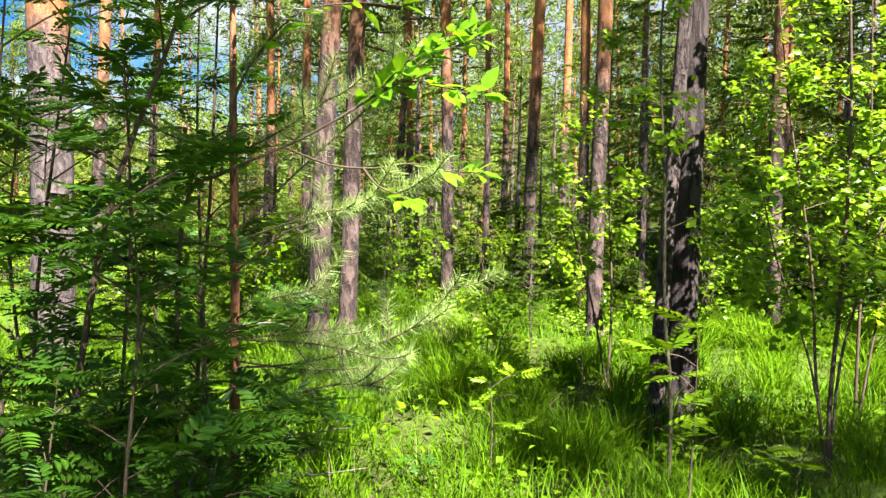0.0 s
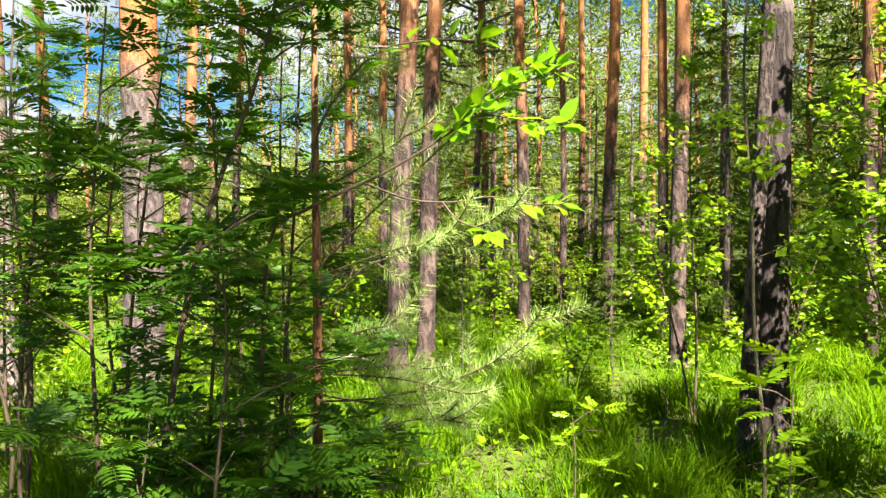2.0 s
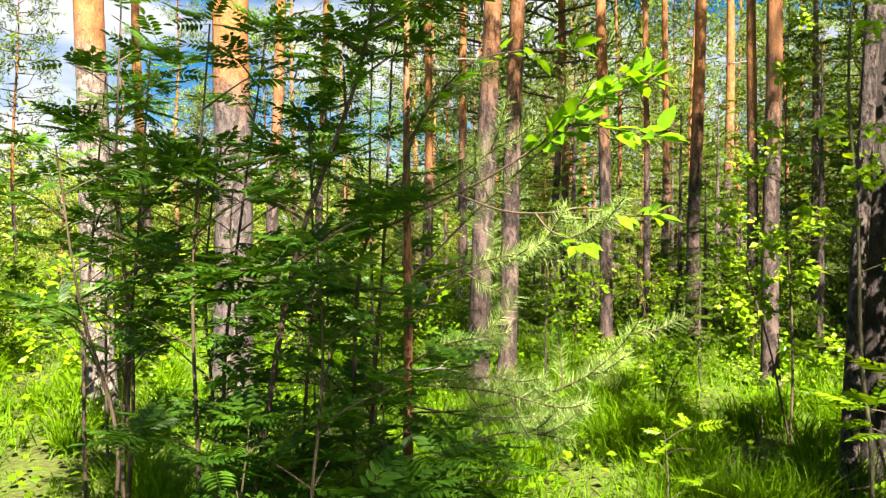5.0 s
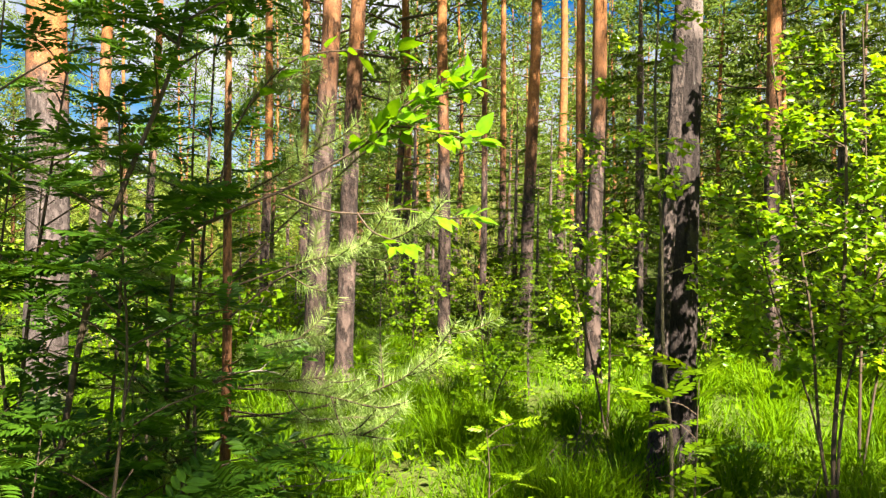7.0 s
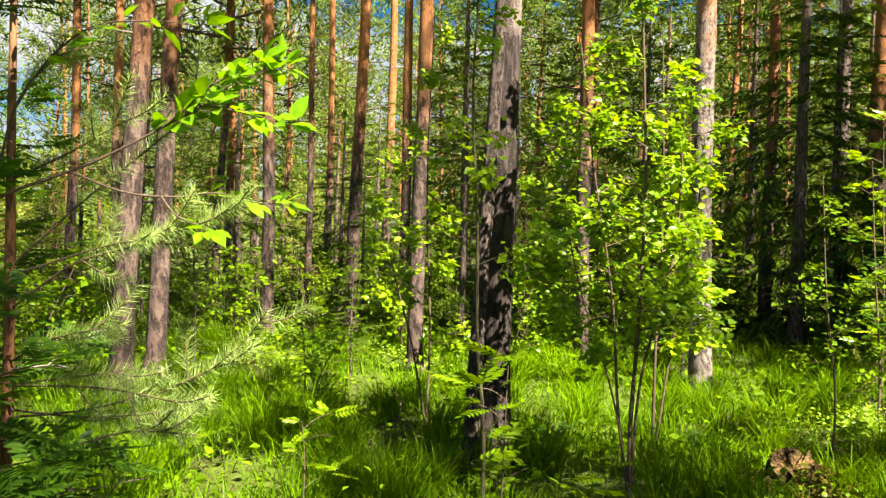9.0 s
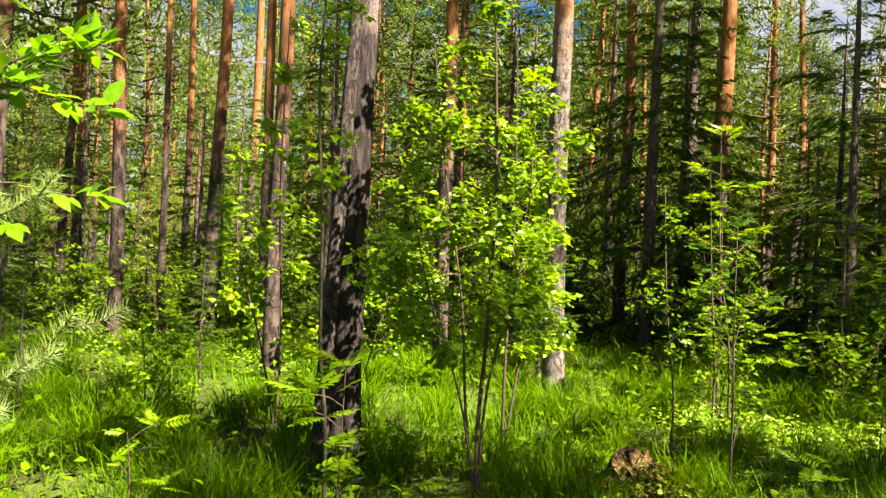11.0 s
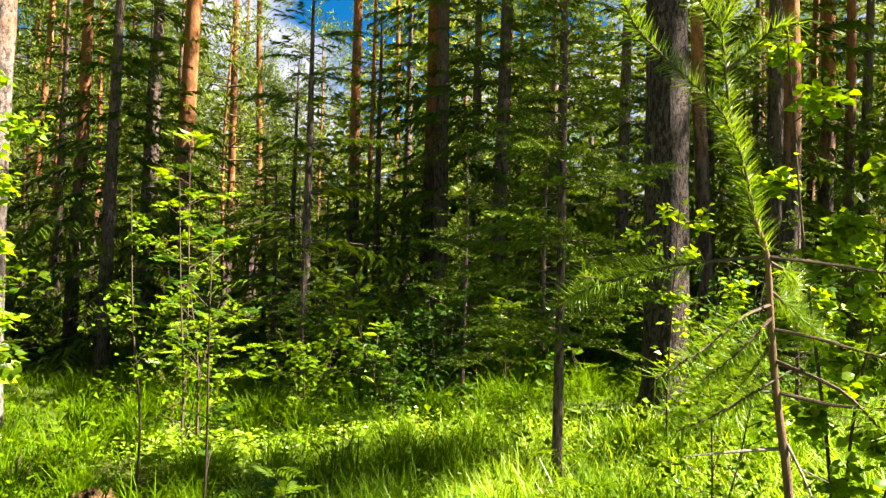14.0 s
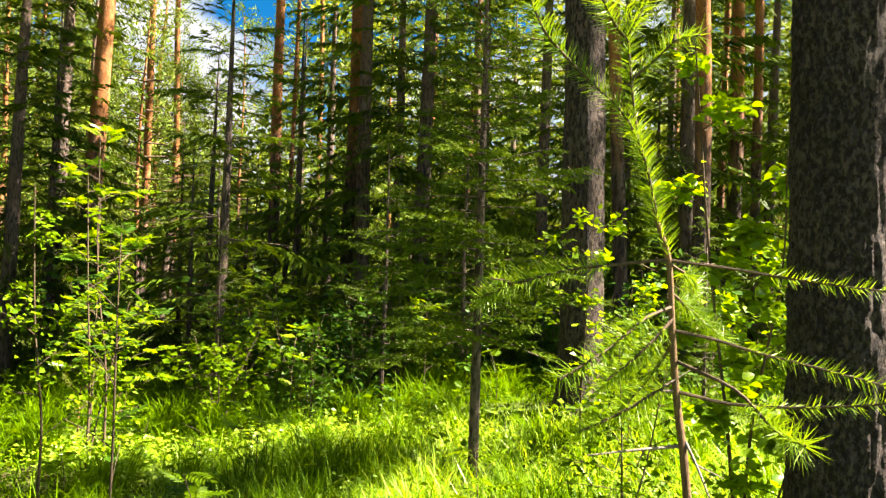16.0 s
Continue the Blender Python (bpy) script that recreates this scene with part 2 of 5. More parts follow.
M_HERB = leafy("herb_leaves", (0.030, 0.083, 0.0015), (0.135, 0.228, 0.003), 0.5, 0.38, scale=2.0, gloss=0.05)
# grass and herb greens with the sunlight on the ground put into the colour
M_SUNNY_GRASS = leafy("sun_lightened_grass_blades", (0.100, 0.270, 0.003), (0.380, 0.540, 0.035), 0.35, 0.48, scale=2.0, gloss=0.4)
M_SUNNY_HERB = leafy("sun_lightened_herb_leaves", (0.090, 0.210, 0.005), (0.255, 0.400, 0.022), 0.35, 0.45, scale=2.0, gloss=0.5)
M_GROUND = earthy("forest_floor", [(0.25, (0.045, 0.032, 0.016)), (0.45, (0.060, 0.075, 0.014)), (0.62, (0.080, 0.130, 0.016)), (0.8, (0.150, 0.125, 0.030))], 0.55, 26.0)
M_MOSS = earthy("moss", [(0.3, (0.07, 0.05, 0.012)), (0.55, (0.15, 0.12, 0.016)), (0.8, (0.24, 0.17, 0.025))], 3.0, 60.0, 0.02)
M_ROT = earthy("rotten_wood", [(0.30, (0.030, 0.020, 0.010)), (0.5, (0.115, 0.070, 0.026)), (0.75, (0.30, 0.185, 0.070))], 6.0, 40.0, 0.03)


# ---- mesh tools ----
class Geo:
    """Gathers vertices and faces of one mesh."""

    def __init__(self):
        self.v, self.f, self.n = [], {3: [], 4: []}, 0

    def add(self, verts, faces):
        faces = np.asarray(faces, np.int64)
        self.v.append(np.asarray(verts, float).reshape(-1, 3))
        self.f[faces.shape[1]].append(faces + self.n)
        self.n += len(self.v[-1])
        return self

    def mesh(self, name, mat, smooth=False):
        me = bpy.data.meshes.new(name)
        v = np.concatenate(self.v)
        sets = [np.concatenate(s) for s in (self.f[3], self.f[4]) if s]
        loops = np.concatenate([s.ravel() for s in sets])
        sizes = np.concatenate([np.full(len(s), s.shape[1]) for s in sets])
        me.vertices.add(len(v)); me.vertices.foreach_set("co", v.ravel())
        me.loops.add(len(loops)); me.loops.foreach_set("vertex_index", loops.astype(np.int32))
        me.polygons.add(len(sizes))
        me.polygons.foreach_set("loop_start", np.concatenate([[0], np.cumsum(sizes)[:-1]]).astype(np.int32))
        me.polygons.foreach_set("use_smooth", np.full(len(sizes), smooth))
        me.update(calc_edges=True)
        me.validate()
        me.materials.append(mat)
        return me


def part(name, geo, mat, parent, label="", smooth=False):
    ob = new(name, geo.mesh(name, mat, smooth))
    ob.parent = parent
    if label:
        tagged(ob, label)
    return ob


def thing(name, at, label, category, group="", turn=0.0, scale=1.0):
    ob = new(name)
    ob.empty_display_size = 0.2
    ob.matrix_basis = Matrix.LocRotScale(at, Euler((0, 0, turn)), (scale,) * 3)
    return tagged(ob, label, category, group)


def unit(a):
    return a / np.maximum(np.linalg.norm(a, axis=-1, keepdims=True), 1e-9)


def tube(geo, pts, radii, sides=8, rough=0.0, rng=None, cap=True):
    """A round limb along a line of points."""
    pts, radii = np.asarray(pts, float), np.asarray(radii, float)
    ax = unit(np.gradient(pts, axis=0))
    ref = np.where(np.abs(ax[:, 2:3]) > 0.9, [[1.0, 0, 0]], [[0, 0, 1.0]])
    s = unit(np.cross(ax, ref[len(pts) // 2]))
    u = np.cross(s, ax)
    a = np.linspace(0, 2 * np.pi, sides, endpoint=False)
    r = radii[:, None] * np.ones(sides)
    if rough:
        r = r * (1 + rough * rng.standard_normal(r.shape))
    v = pts[:, None] + r[..., None] * (np.cos(a)[None, :, None] * s[:, None] + np.sin(a)[None, :, None] * u[:, None])
    i, j = np.meshgrid(np.arange(len(pts) - 1), np.arange(sides), indexing="ij")
    k = (j + 1) % sides
    f = np.stack([i * sides + j, i * sides + k, (i + 1) * sides + k, (i + 1) * sides + j], -1).reshape(-1, 4)
    geo.add(v, f)
    if cap:
        tip = np.concatenate([v[-1], [pts[-1] + ax[-1] * radii[-1] * 0.5]])
        geo.add(tip, [[m, (m + 1) % sides, sides] for m in range(sides)])


def scatter(geo, template, P, A, U, L, W=None):
    """Sets a small template (along, across, up) at points P, along A, facing U."""
    tv, faces = template
    P, A, U = (np.asarray(x, float).reshape(-1, 3) for x in (P, A, U))
    n = len(P)
    L = np.broadcast_to(np.asarray(L, float), (n,))
    W = L if W is None else np.broadcast_to(np.asarray(W, float), (n,))
    A = unit(A)
    S = unit(np.cross(U, A))
    N = np.cross(A, S)
    v = (P[:, None] + A[:, None] * (tv[None, :, 0:1] * L[:, None, None]) + S[:, None] * (tv[None, :, 1:2] * W[:, None, None])
         + N[:, None] * (tv[None, :, 2:3] * W[:, None, None]))
    for fs in faces:
        fs = np.asarray(fs)
        f = (fs[None] + (np.arange(n) * len(tv))[:, None, None]).reshape(-1, fs.shape[1])
        geo.f[fs.shape[1]].append(f + geo.n)
    geo.v.append(v.reshape(-1, 3))
    geo.n += n * len(tv)


LEAF_MESHES = {}


def single_leaves(parent, kind, template, mat, P, A, U, L, W, smooth=False):
    """Leaves large enough to be picked one by one: each an object, all on one mesh."""
    key = kind, mat.name
    if key not in LEAF_MESHES:
        g = Geo()
        for fs in template[1]:
            g.f[np.asarray(fs).shape[1]].append(np.asarray(fs))
        g.v.append(template[0])
        LEAF_MESHES[key] = g.mesh("leaf", mat, smooth)
    A = unit(np.asarray(A, float))
    S = unit(np.cross(U, A))
    N = np.cross(A, S)
    for p, a, s, n, l, w in zip(P, A, S, N, L, W):
        o = new("leaf", LEAF_MESHES[key])
        o.parent = parent
        m = Matrix.Identity(4)
        m.col[0][:3], m.col[1][:3], m.col[2][:3], m.col[3][:3] = a * l, s * w, n * w, p
        o.matrix_basis = m


def curve_pts(ctrl, n=12):
    """A smooth line through control points."""
    c = np.asarray(ctrl, float)
    if len(c) == 2:
        return c[0] + (c[1] - c[0]) * np.linspace(0, 1, n)[:, None]
    p = np.concatenate([[2 * c[0] - c[1]], c, [2 * c[-1] - c[-2]]])
    out = []
    for i in range(len(c) - 1):
        t = np.linspace(0, 1, max(2, n // (len(c) - 1) + 1))[:-1, None] if i < len(c) - 2 else np.linspace(0, 1, max(3, n // (len(c) - 1) + 1))[:, None]
        a, b, d, e = p[i], p[i + 1], p[i + 2], p[i + 3]
        out.append(0.5 * (2 * b + (d - a) * t + (2 * a - 5 * b + 4 * d - e) * t ** 2 + (3 * b - a - 3 * d + e) * t ** 3))
    return np.concatenate(out)


def rand_dirs(rng, n):
    return unit(rng.standard_normal((n, 3)))


# templates: vertices (along, across, up) and face lists
LEAF = (np.array([[0, 0, 0], [0.30, 0, 0.02], [0.66, 0, 0.02], [1, 0, -0.06], [0.28, 0.42, 0.12], [0.64, 0.36, 0.12], [0.28, -0.42, 0.12], [0.64, -0.36, 0.12]]),
        [[[0, 1, 4], [2, 3, 5], [0, 6, 1], [2, 7, 3]], [[1, 2, 5, 4], [1, 6, 7, 2]]])
SMALL_LEAF = (np.array([[0, 0, 0], [1, 0, -0.05], [0.45, 0.40, 0.10], [0.45, -0.40, 0.10], [0.5, 0, 0.0]]),
              [[[0, 4, 2], [4, 1, 2], [0, 3, 4], [4, 3, 1]]])
NEEDLE = (np.array([[0, -0.5, 0], [0, 0.5, 0], [1, 0, 0]]), [[[0, 1, 2]]])
BLADE = (np.array([[0, -0.5, 0], [0, 0.5, 0], [0.55, -0.36, 3.6], [0.55, 0.36, 3.6], [0.90, 0, 15.0]]), [[[2, 3, 4]], [[0, 1, 3, 2]]])


def rowan_template(pairs=6, slim=0.17):
    """A feathered leaf: a stalk with pairs of folded leaflets and one at the end."""
    rng = np.random.default_rng(3)
    v, q = [], []

    def leaflet(x, z, dx, dy, size):
        d = np.array([dx, dy, 0.0]) / math.hypot(dx, dy)
        s = np.array([-d[1], d[0], 0.0])
        droop, w = -0.10 - 0.12 * rng.random(), slim * (0.9 + 0.2 * rng.random())
        b = len(v)
        for u, k in ((0, 0), (0.30, 1), (0.68, 0.86), (1, 0), (0.68, -0.86), (0.30, -1)):
            v.append([x + d[0] * u * size + s[0] * k * w * size, d[1] * u * size + s[1] * k * w * size, z + droop * u * u * size + 0.05 * size * abs(k)])
        q.extend([[b, b + 5, b + 4, b + 3], [b, b + 3, b + 2, b + 1]])

    for k in range(pairs):
        x = 0.20 + 0.75 * k / pairs
        size = 0.36 * (1.0 - 0.30 * abs(k - 2) / 3)
        for side in (1, -1):
            leaflet(x + 0.02 * rng.random(), -0.18 * x * x, 0.45 + 0.1 * rng.random(), side, size * (0.9 + 0.2 * rng.random()))
    leaflet(0.95, -0.17, 1, 0.05, 0.32)
    b = len(v)
    v += [[0, 0.007, 0], [0, -0.007, 0], [0.55, -0.006, -0.055], [0.55, 0.006, -0.055], [0.97, -0.004, -0.17], [0.97, 0.004, -0.17]]
    q += [[b, b + 1, b + 2, b + 3], [b + 3, b + 2, b + 4, b + 5]]
    return np.array(v), [q]


ROWAN = rowan_template()


def tuft_template(seed, n=26, spread=1.0, width=0.035):
    """Far pine foliage: a bundle of needles that fans out from a twig's end."""
    rng = np.random.default_rng(seed)
    d = unit(np.stack([0.45 + rng.random(n), spread * rng.standard_normal(n), spread * rng.standard_normal(n)], 1))
    o = np.stack([rng.random(n) * 0.85, *(rng.standard_normal((2, n)) * 0.15)], 1)
    s = unit(np.cross(d, rng.standard_normal((n, 3)))) * width
    ln = 0.16 + 0.24 * rng.random((n, 1))
    v = np.stack([o - s, o + s, o + d * ln], 1).reshape(-1, 3)
    return v, [np.arange(3 * n).reshape(n, 3)]


TUFTS = [tuft_template(k, 28, 0.9, 0.032) for k in range(3)]
FAR_TUFTS = [tuft_template(k, 19, 0.9, 0.042) for k in range(3)]
COARSE_TUFTS = [tuft_template(k, 12, 0.9, 0.062) for k in range(3)]


def spray_template(seed, pairs=9, width=0.05):
    """A spruce bough: side twigs in pairs along a drooping middle, each a narrow hanging blade of needles."""
    rng = np.random.default_rng(seed)
    v, t = [], []
    for k in range(pairs):
        x = 0.12 + 0.82 * k / (pairs - 1)
        ln = 0.34 * (1 - 0.75 * (x - 0.2)) * (0.8 + 0.4 * rng.random())
        for s in (1, -1):
            for dz in (-0.06, 0.02):
                b = len(v)
                dx, dy = ln * (0.55 + 0.25 * rng.random()), s * ln * (0.8 + 0.3 * rng.random())
                z = -0.22 * x * x + dz * 0.4
                x1 = x + 0.05 * rng.normal()
                v += [[x1 - width, 0, z], [x1 + width, 0.0, z + 0.02], [x1 + dx, dy, z - 0.12 * rng.random() - 0.02 + dz]]
                t.append([b, b + 1, b + 2] if s > 0 else [b, b + 2, b + 1])
    b = len(v)
    v += [[0, 0.012, 0], [0, -0.012, 0], [1.05, 0, -0.26]]
    t.append([b, b + 1, b + 2])
    return np.array(v), [t]


SPRAYS = [spray_template(k, 6, 0.044) for k in range(3)]


def twig_template(seed, n=28, ln=0.22, width=0.036):
    """A spruce or pine twig with single needles all round."""
    rng = np.random.default_rng(seed)
    x = rng.random(n)
    a = rng.random(n) * 2 * np.pi
    d = unit(np.stack([0.75 + 0 * a, np.cos(a), np.sin(a) * 0.8], 1))
    o = np.stack([x, 0 * x, -0.06 * x * x], 1)
    s = unit(np.cross(d, rng.standard_normal((n, 3)))) * width
    v = np.stack([o - s, o + s, o + d * ln * (0.7 + 0.5 * rng.random((n, 1)))], 1).reshape(-1, 3)
    return v, [np.arange(3 * n).reshape(n, 3)]


TWIGS = [twig_template(k) for k in range(3)]


# ---- ground ----
def smooth01(t):
    t = np.clip(t, 0, 1)
    return t * t * (3 - 2 * t)


def ground_z(x, y):
    """Height of the forest floor: small humps, and a gentle rise towards +x."""
    x, y = np.asarray(x, float), np.asarray(y, float)
    dx, dy = x - 0.3, y - 0.4
    r = np.hypot(dx, dy)
    a = np.degrees(np.arctan2(dx, dy))
    rise = 0.34 * smooth01((a - 46) / 22) * smooth01((140 - a) / 30) * smooth01((r - 2.0) / 4.0)
    far = 0.02 * np.maximum(r - 8, 0) * smooth01((a - 30) / 25) * smooth01((130 - a) / 30) * smooth01((60 - r) / 40)
    bumps = 0.05 * np.sin(1.3 * x + 0.7) * np.cos(1.1 * y) + 0.035 * np.sin(2.9 * x + 1.3 * y) + 0.03 * np.cos(2.1 * y - 1.7 * x + 1)
    return rise + far + bumps - 0.05


def at_ground(x, y, sink=0.02):
    return (x, y, float(ground_z(x, y)) - sink)


def polar(angle, r):
    """A place by its bearing (degrees clockwise from +y) and distance from the middle of the walk."""
    return 0.3 + r * math.sin(radians(angle)), 0.4 + r * math.cos(radians(angle))


def build_ground():
    g = Geo()
    rad = np.concatenate([[0.0], np.linspace(0.4, 24, 80), np.geomspace(25, 900, 36)])
    m = 240
    ang = np.linspace(0, 2 * np.pi, m, endpoint=False)
    R, A = np.meshgrid(rad[1:], ang, indexing="ij")
    X, Y = 0.3 + R * np.sin(A), 0.4 + R * np.cos(A)
    Z = ground_z(X, Y) * smooth01((900 - R) / 500)
    v = np.stack([X, Y, Z], -1).reshape(-1, 3)
    i, j = np.meshgrid(np.arange(len(rad) - 2), np.arange(m), indexing="ij")
    k = (j + 1) % m
    g.add(v, np.stack([i * m + j, (i + 1) * m + j, (i + 1) * m + k, i * m + k], -1).reshape(-1, 4))
    g.add(np.concatenate([v[:m], [[0.3, 0.4, float(ground_z(0.3, 0.4))]]]), [[q, (q + 1) % m, m] for q in range(m)])
    ob = new("ground", g.mesh("ground", M_GROUND, True))
    tagged(ob, "mossy forest floor with needle litter and low green growth", "ground", kind="structure")


build_ground()


# ---- trees ----
def pine_crown_geo(seed, height=20.0, start=9.5, reach=2.4, limbs=36, tufts=5, bundles=None):
    rng = np.random.default_rng(seed)
    wood, leaf = Geo(), Geo()
    P, A, L = [], [], []
    for k in range(limbs):
        f = (k + rng.random()) / limbs
        z = start + (height - start) * f
        az = k * 2.4 + rng.normal(0, 0.4)
        ln = (reach * (1 - f ** 1.6) * (0.55 + 0.45 * min(1, f * 5)) + 0.45) * (0.65 + 0.6 * rng.random())
        out = np.array([math.cos(az), math.sin(az), 0])
        tip = np.array([0, 0, z]) + out * ln + [0, 0, ln * (0.10 + 0.35 * f) + rng.normal(0, 0.15)]
        midp = np.array([0, 0, z]) + out * ln * 0.5 + [0, 0, ln * 0.02]
        tube(wood, [(0, 0, z - 0.05), midp, tip], [0.022 + 0.008 * ln, 0.018, 0.008], 4, cap=False)
        for j in range(tufts):
            s = 0.5 + 0.55 * (j + rng.random()) / tufts
            p = np.array([0, 0, z]) * (1 - s) + tip * s + rng.normal(0, 0.11 + 0.06 * ln, 3)
            P.append(p); A.append(out * 0.7 + [0, 0, 0.6] + rng.normal(0, 0.5, 3)); L.append(0.55 + 0.35 * rng.random())
    P, A, L = map(np.array, (P, A, L))
    which = rng.integers(0, 3, len(P))
    for k in range(3):
        w = which == k
        scatter(leaf, (bundles or TUFTS)[k], P[w], A[w], rand_dirs(rng, w.sum()), L[w])
    return wood, leaf


def trunk_geo(seed, dia, height, lean=(0.0, 0.0), bend=0.05, sides=14, rings=26, stubs=6, flare=0.55, rough=0.02):
    rng = np.random.default_rng(seed)
    g = Geo()
    z = np.concatenate([[-0.12, 0.0, 0.06, 0.14, 0.3], np.linspace(0.55, height, rings)])
    ph = rng.random(2) * 6.28
    x = lean[0] * z + bend * (np.sin(z * 0.55 + ph[0]) - math.sin(ph[0])) * smooth01(z / 4)
    y = lean[1] * z + bend * (np.sin(z * 0.47 + ph[1]) - math.sin(ph[1])) * smooth01(z / 4)
    taper = 1 - 0.80 * np.clip(z / height, 0, 1) ** 1.15
    r = dia / 2 * taper * (1 + flare * np.exp(-np.maximum(z, 0) / 0.13)) * 1.04
    pts = np.stack([x, y, z], 1)
    tube(g, pts, r, sides, rough, rng)
    tw = []
    for k in range(stubs):
        zz = 1.8 + (height * 0.5 - 1.8) * rng.random()
        c = np.array([np.interp(zz, z, x), np.interp(zz, z, y), zz])
        az, ln = rng.random() * 6.28, 0.12 + 0.55 * rng.random() ** 2
        d = np.array([math.cos(az), math.sin(az), rng.normal(-0.05, 0.25)])
        tw.append(Geo())
        tube(tw[-1], [c, c + d * ln * 0.5 + [0, 0, 0.02], c + d * ln], [0.012, 0.009, 0.004], 5)
    return g, tw, pts


CROWNS = []
for _k in range(4):
    _w, _l = pine_crown_geo(40 + _k, start=12.3, reach=1.9, limbs=32, tufts=7, bundles=COARSE_TUFTS)
    CROWNS.append((_w.mesh("branchwork", M_TWIG), _l.mesh("crown", M_NEEDLE)))
_w, _l = pine_crown_geo(48, start=16.0, reach=1.6, limbs=24, tufts=7, bundles=COARSE_TUFTS)
CROWNS.append((_w.mesh("branchwork", M_TWIG), _l.mesh("crown", M_NEEDLE)))
pine_count = 0


def pine(x, y, dia, lean=(0.0, 0.0), height=19.0, bend=0.04, mat=None, sides=14, rings=26, stubs=6, label="", rough=0.02, crown=1.0, top=False):
    """A tall Scots pine with grey plated bark below, orange bark above and a high thin crown."""
    global pine_count
    pine_count += 1
    base = at_ground(x, y, 0.0)
    ob = thing("pine_tree", base, label or "tall Scots pine with grey plated bark and orange upper trunk", "tree", "tall pines")
    g, tw, pts = trunk_geo(100 + pine_count, dia, height, lean, bend, sides, rings, stubs, rough=rough)
    part("trunk", g, mat or M_PINE, ob, "", True)
    if stubs:
        for w in tw:
            part("dead_twig", w, M_DEAD, ob)
    s = height / 20.0
    tip = pts[int(len(pts) * 0.72)]
    for name, me in zip(("branchwork", "crown"), CROWNS[4 if top else pine_count % 4]):
        o = new(name, me)
        o.parent = ob
        o.matrix_basis = Matrix.LocRotScale((tip[0], tip[1], 0), Euler((0, 0, pine_count * 1.3)), (s * crown, s * crown, s))
        if name == "branchwork":
            tagged(o, kind="stuff")
    return ob


# the trees that stand round the clearing, from the one beside the birches round to the big one
pine(-4.41, 6.27, 0.27, (-0.027, -0.019), 19, mat=M_GREY_BARK, label="sunlit Scots pine with pale pinkish bark beside leafy saplings")
pine(-9.56, 15.33, 0.23, (-0.027, -0.017), 17, bend=0.10)
pine(-3.65, 7.26, 0.37, (0.008, 0.009), 21, mat=M_PALE_BARK, rings=60, sides=22, rough=0.025, label="thick Scots pine with a bark scar and orange upper bark")
pine(-5.34, 11.91, 0.19, (0.014, 0.006), 17)
pine(-5.66, 15.02, 0.16, (-0.004, -0.002), 15, bend=0.09)
pine(-3.62, 15.63, 0.18, (0.004, 0.001), 16)
pine(-3.19, 17.75, 0.21, (-0.020, -0.004), 17)
pine(-1.36, 8.23, 0.215, (0.015, 0.002), 18, rings=44)
pine(-1.16, 9.06, 0.20, (0.024, 0.003), 18, rings=44, label="Scots pine with a pale sunlit foot above yellow-green grass")
pine(-1.07, 20.0, 0.20, (-0.010, -0.001), 18)
pine(-0.04, 13.73, 0.215, (-0.011, 0.0), 18)
pine(0.62, 14.01, 0.12, (0.002, 0.0), 14)
pine(1.12, 16.98, 0.15, (0.004, 0.0), 16)
pine(1.47, 14.94, 0.235, (0.006, -0.001), 19, label="straight Scots pine with red-orange bark on its upper trunk")
pine(2.76, 19.82, 0.23, (-0.003, 0.0), 19)
pine(1.95, 11.85, 0.155, (0.009, -0.001), 16, label="slim pale-barked Scots pine standing close behind a darker one")
pine(1.73, 9.35, 0.185, (-0.013, 0.002), 17, rings=44)
pine(1.68, 5.66, 0.205, (-0.007, 0.002), 18, stubs=0, rings=70, sides=20, mat=M_SHADE_TO_SUN, rough=0.035, label="rough-barked Scots pine, painted shaded below and sunlit above, with a second stem at its foot")
pine(1.47, 5.54, 0.105, (0.026, -0.009), 13, stubs=0, rings=60, sides=16, mat=M_OLDPINE, rough=0.035, label="slim dark pine stem leaning against a thicker neighbour")
pine(3.74, 9.15, 0.18, (-0.021, 0.008), 17, rings=44)
pine(4.43, 7.57, 0.225, (-0.024, 0.014), 18, rings=60, sides=18, mat=M_GREY_BARK, rough=0.03, stubs=0, label="Scots pine with a pale sunlit foot and orange bark above")
pine(10.14, 14.98, 0.26, (-0.007, 0.005), 19)
pine(10.49, 12.35, 0.34, (0.0, 0.0), 20)
pine(15.30, 16.09, 0.22, (-0.005, 0.005), 19)
pine(17.08, 17.15, 0.21, (0.005, -0.005), 19, bend=0.08)
pine(13.50, 10.59, 0.24, (-0.005, 0.006), 19, stubs=16)
pine(14.04, 10.71, 0.12, (0.002, -0.002), 13)
pine(12.26, 8.01, 0.28, (-0.005, 0.008), 19, crown=1.3)
pine(21.8, 15.3, 0.20, (-0.011, 0.016), 20)
pine(20.5, 9.55, 0.23, (0.009, -0.021), 20)
pine(7.68, 2.52, 0.40, (-0.004, 0.012), 20, crown=0.9, rings=60, sides=22, mat=M_OLDPINE, rough=0.03, label="thick dark Scots pine in shade behind young conifers")
pine(11.16, 2.95, 0.20, (-0.007, 0.020), 18, crown=1.5)
pine(10.35, 1.83, 0.21, (-0.002, 0.012), 18, crown=1.5)
pine(14.36, 1.93, 0.25, (0.001, -0.014), 19, crown=1.3)
pine(13.40, 1.47, 0.16, (-0.001, 0.007), 17, crown=1.3)
pine(17.33, 2.42, 0.16, (0.001, -0.009), 17, crown=1.3)


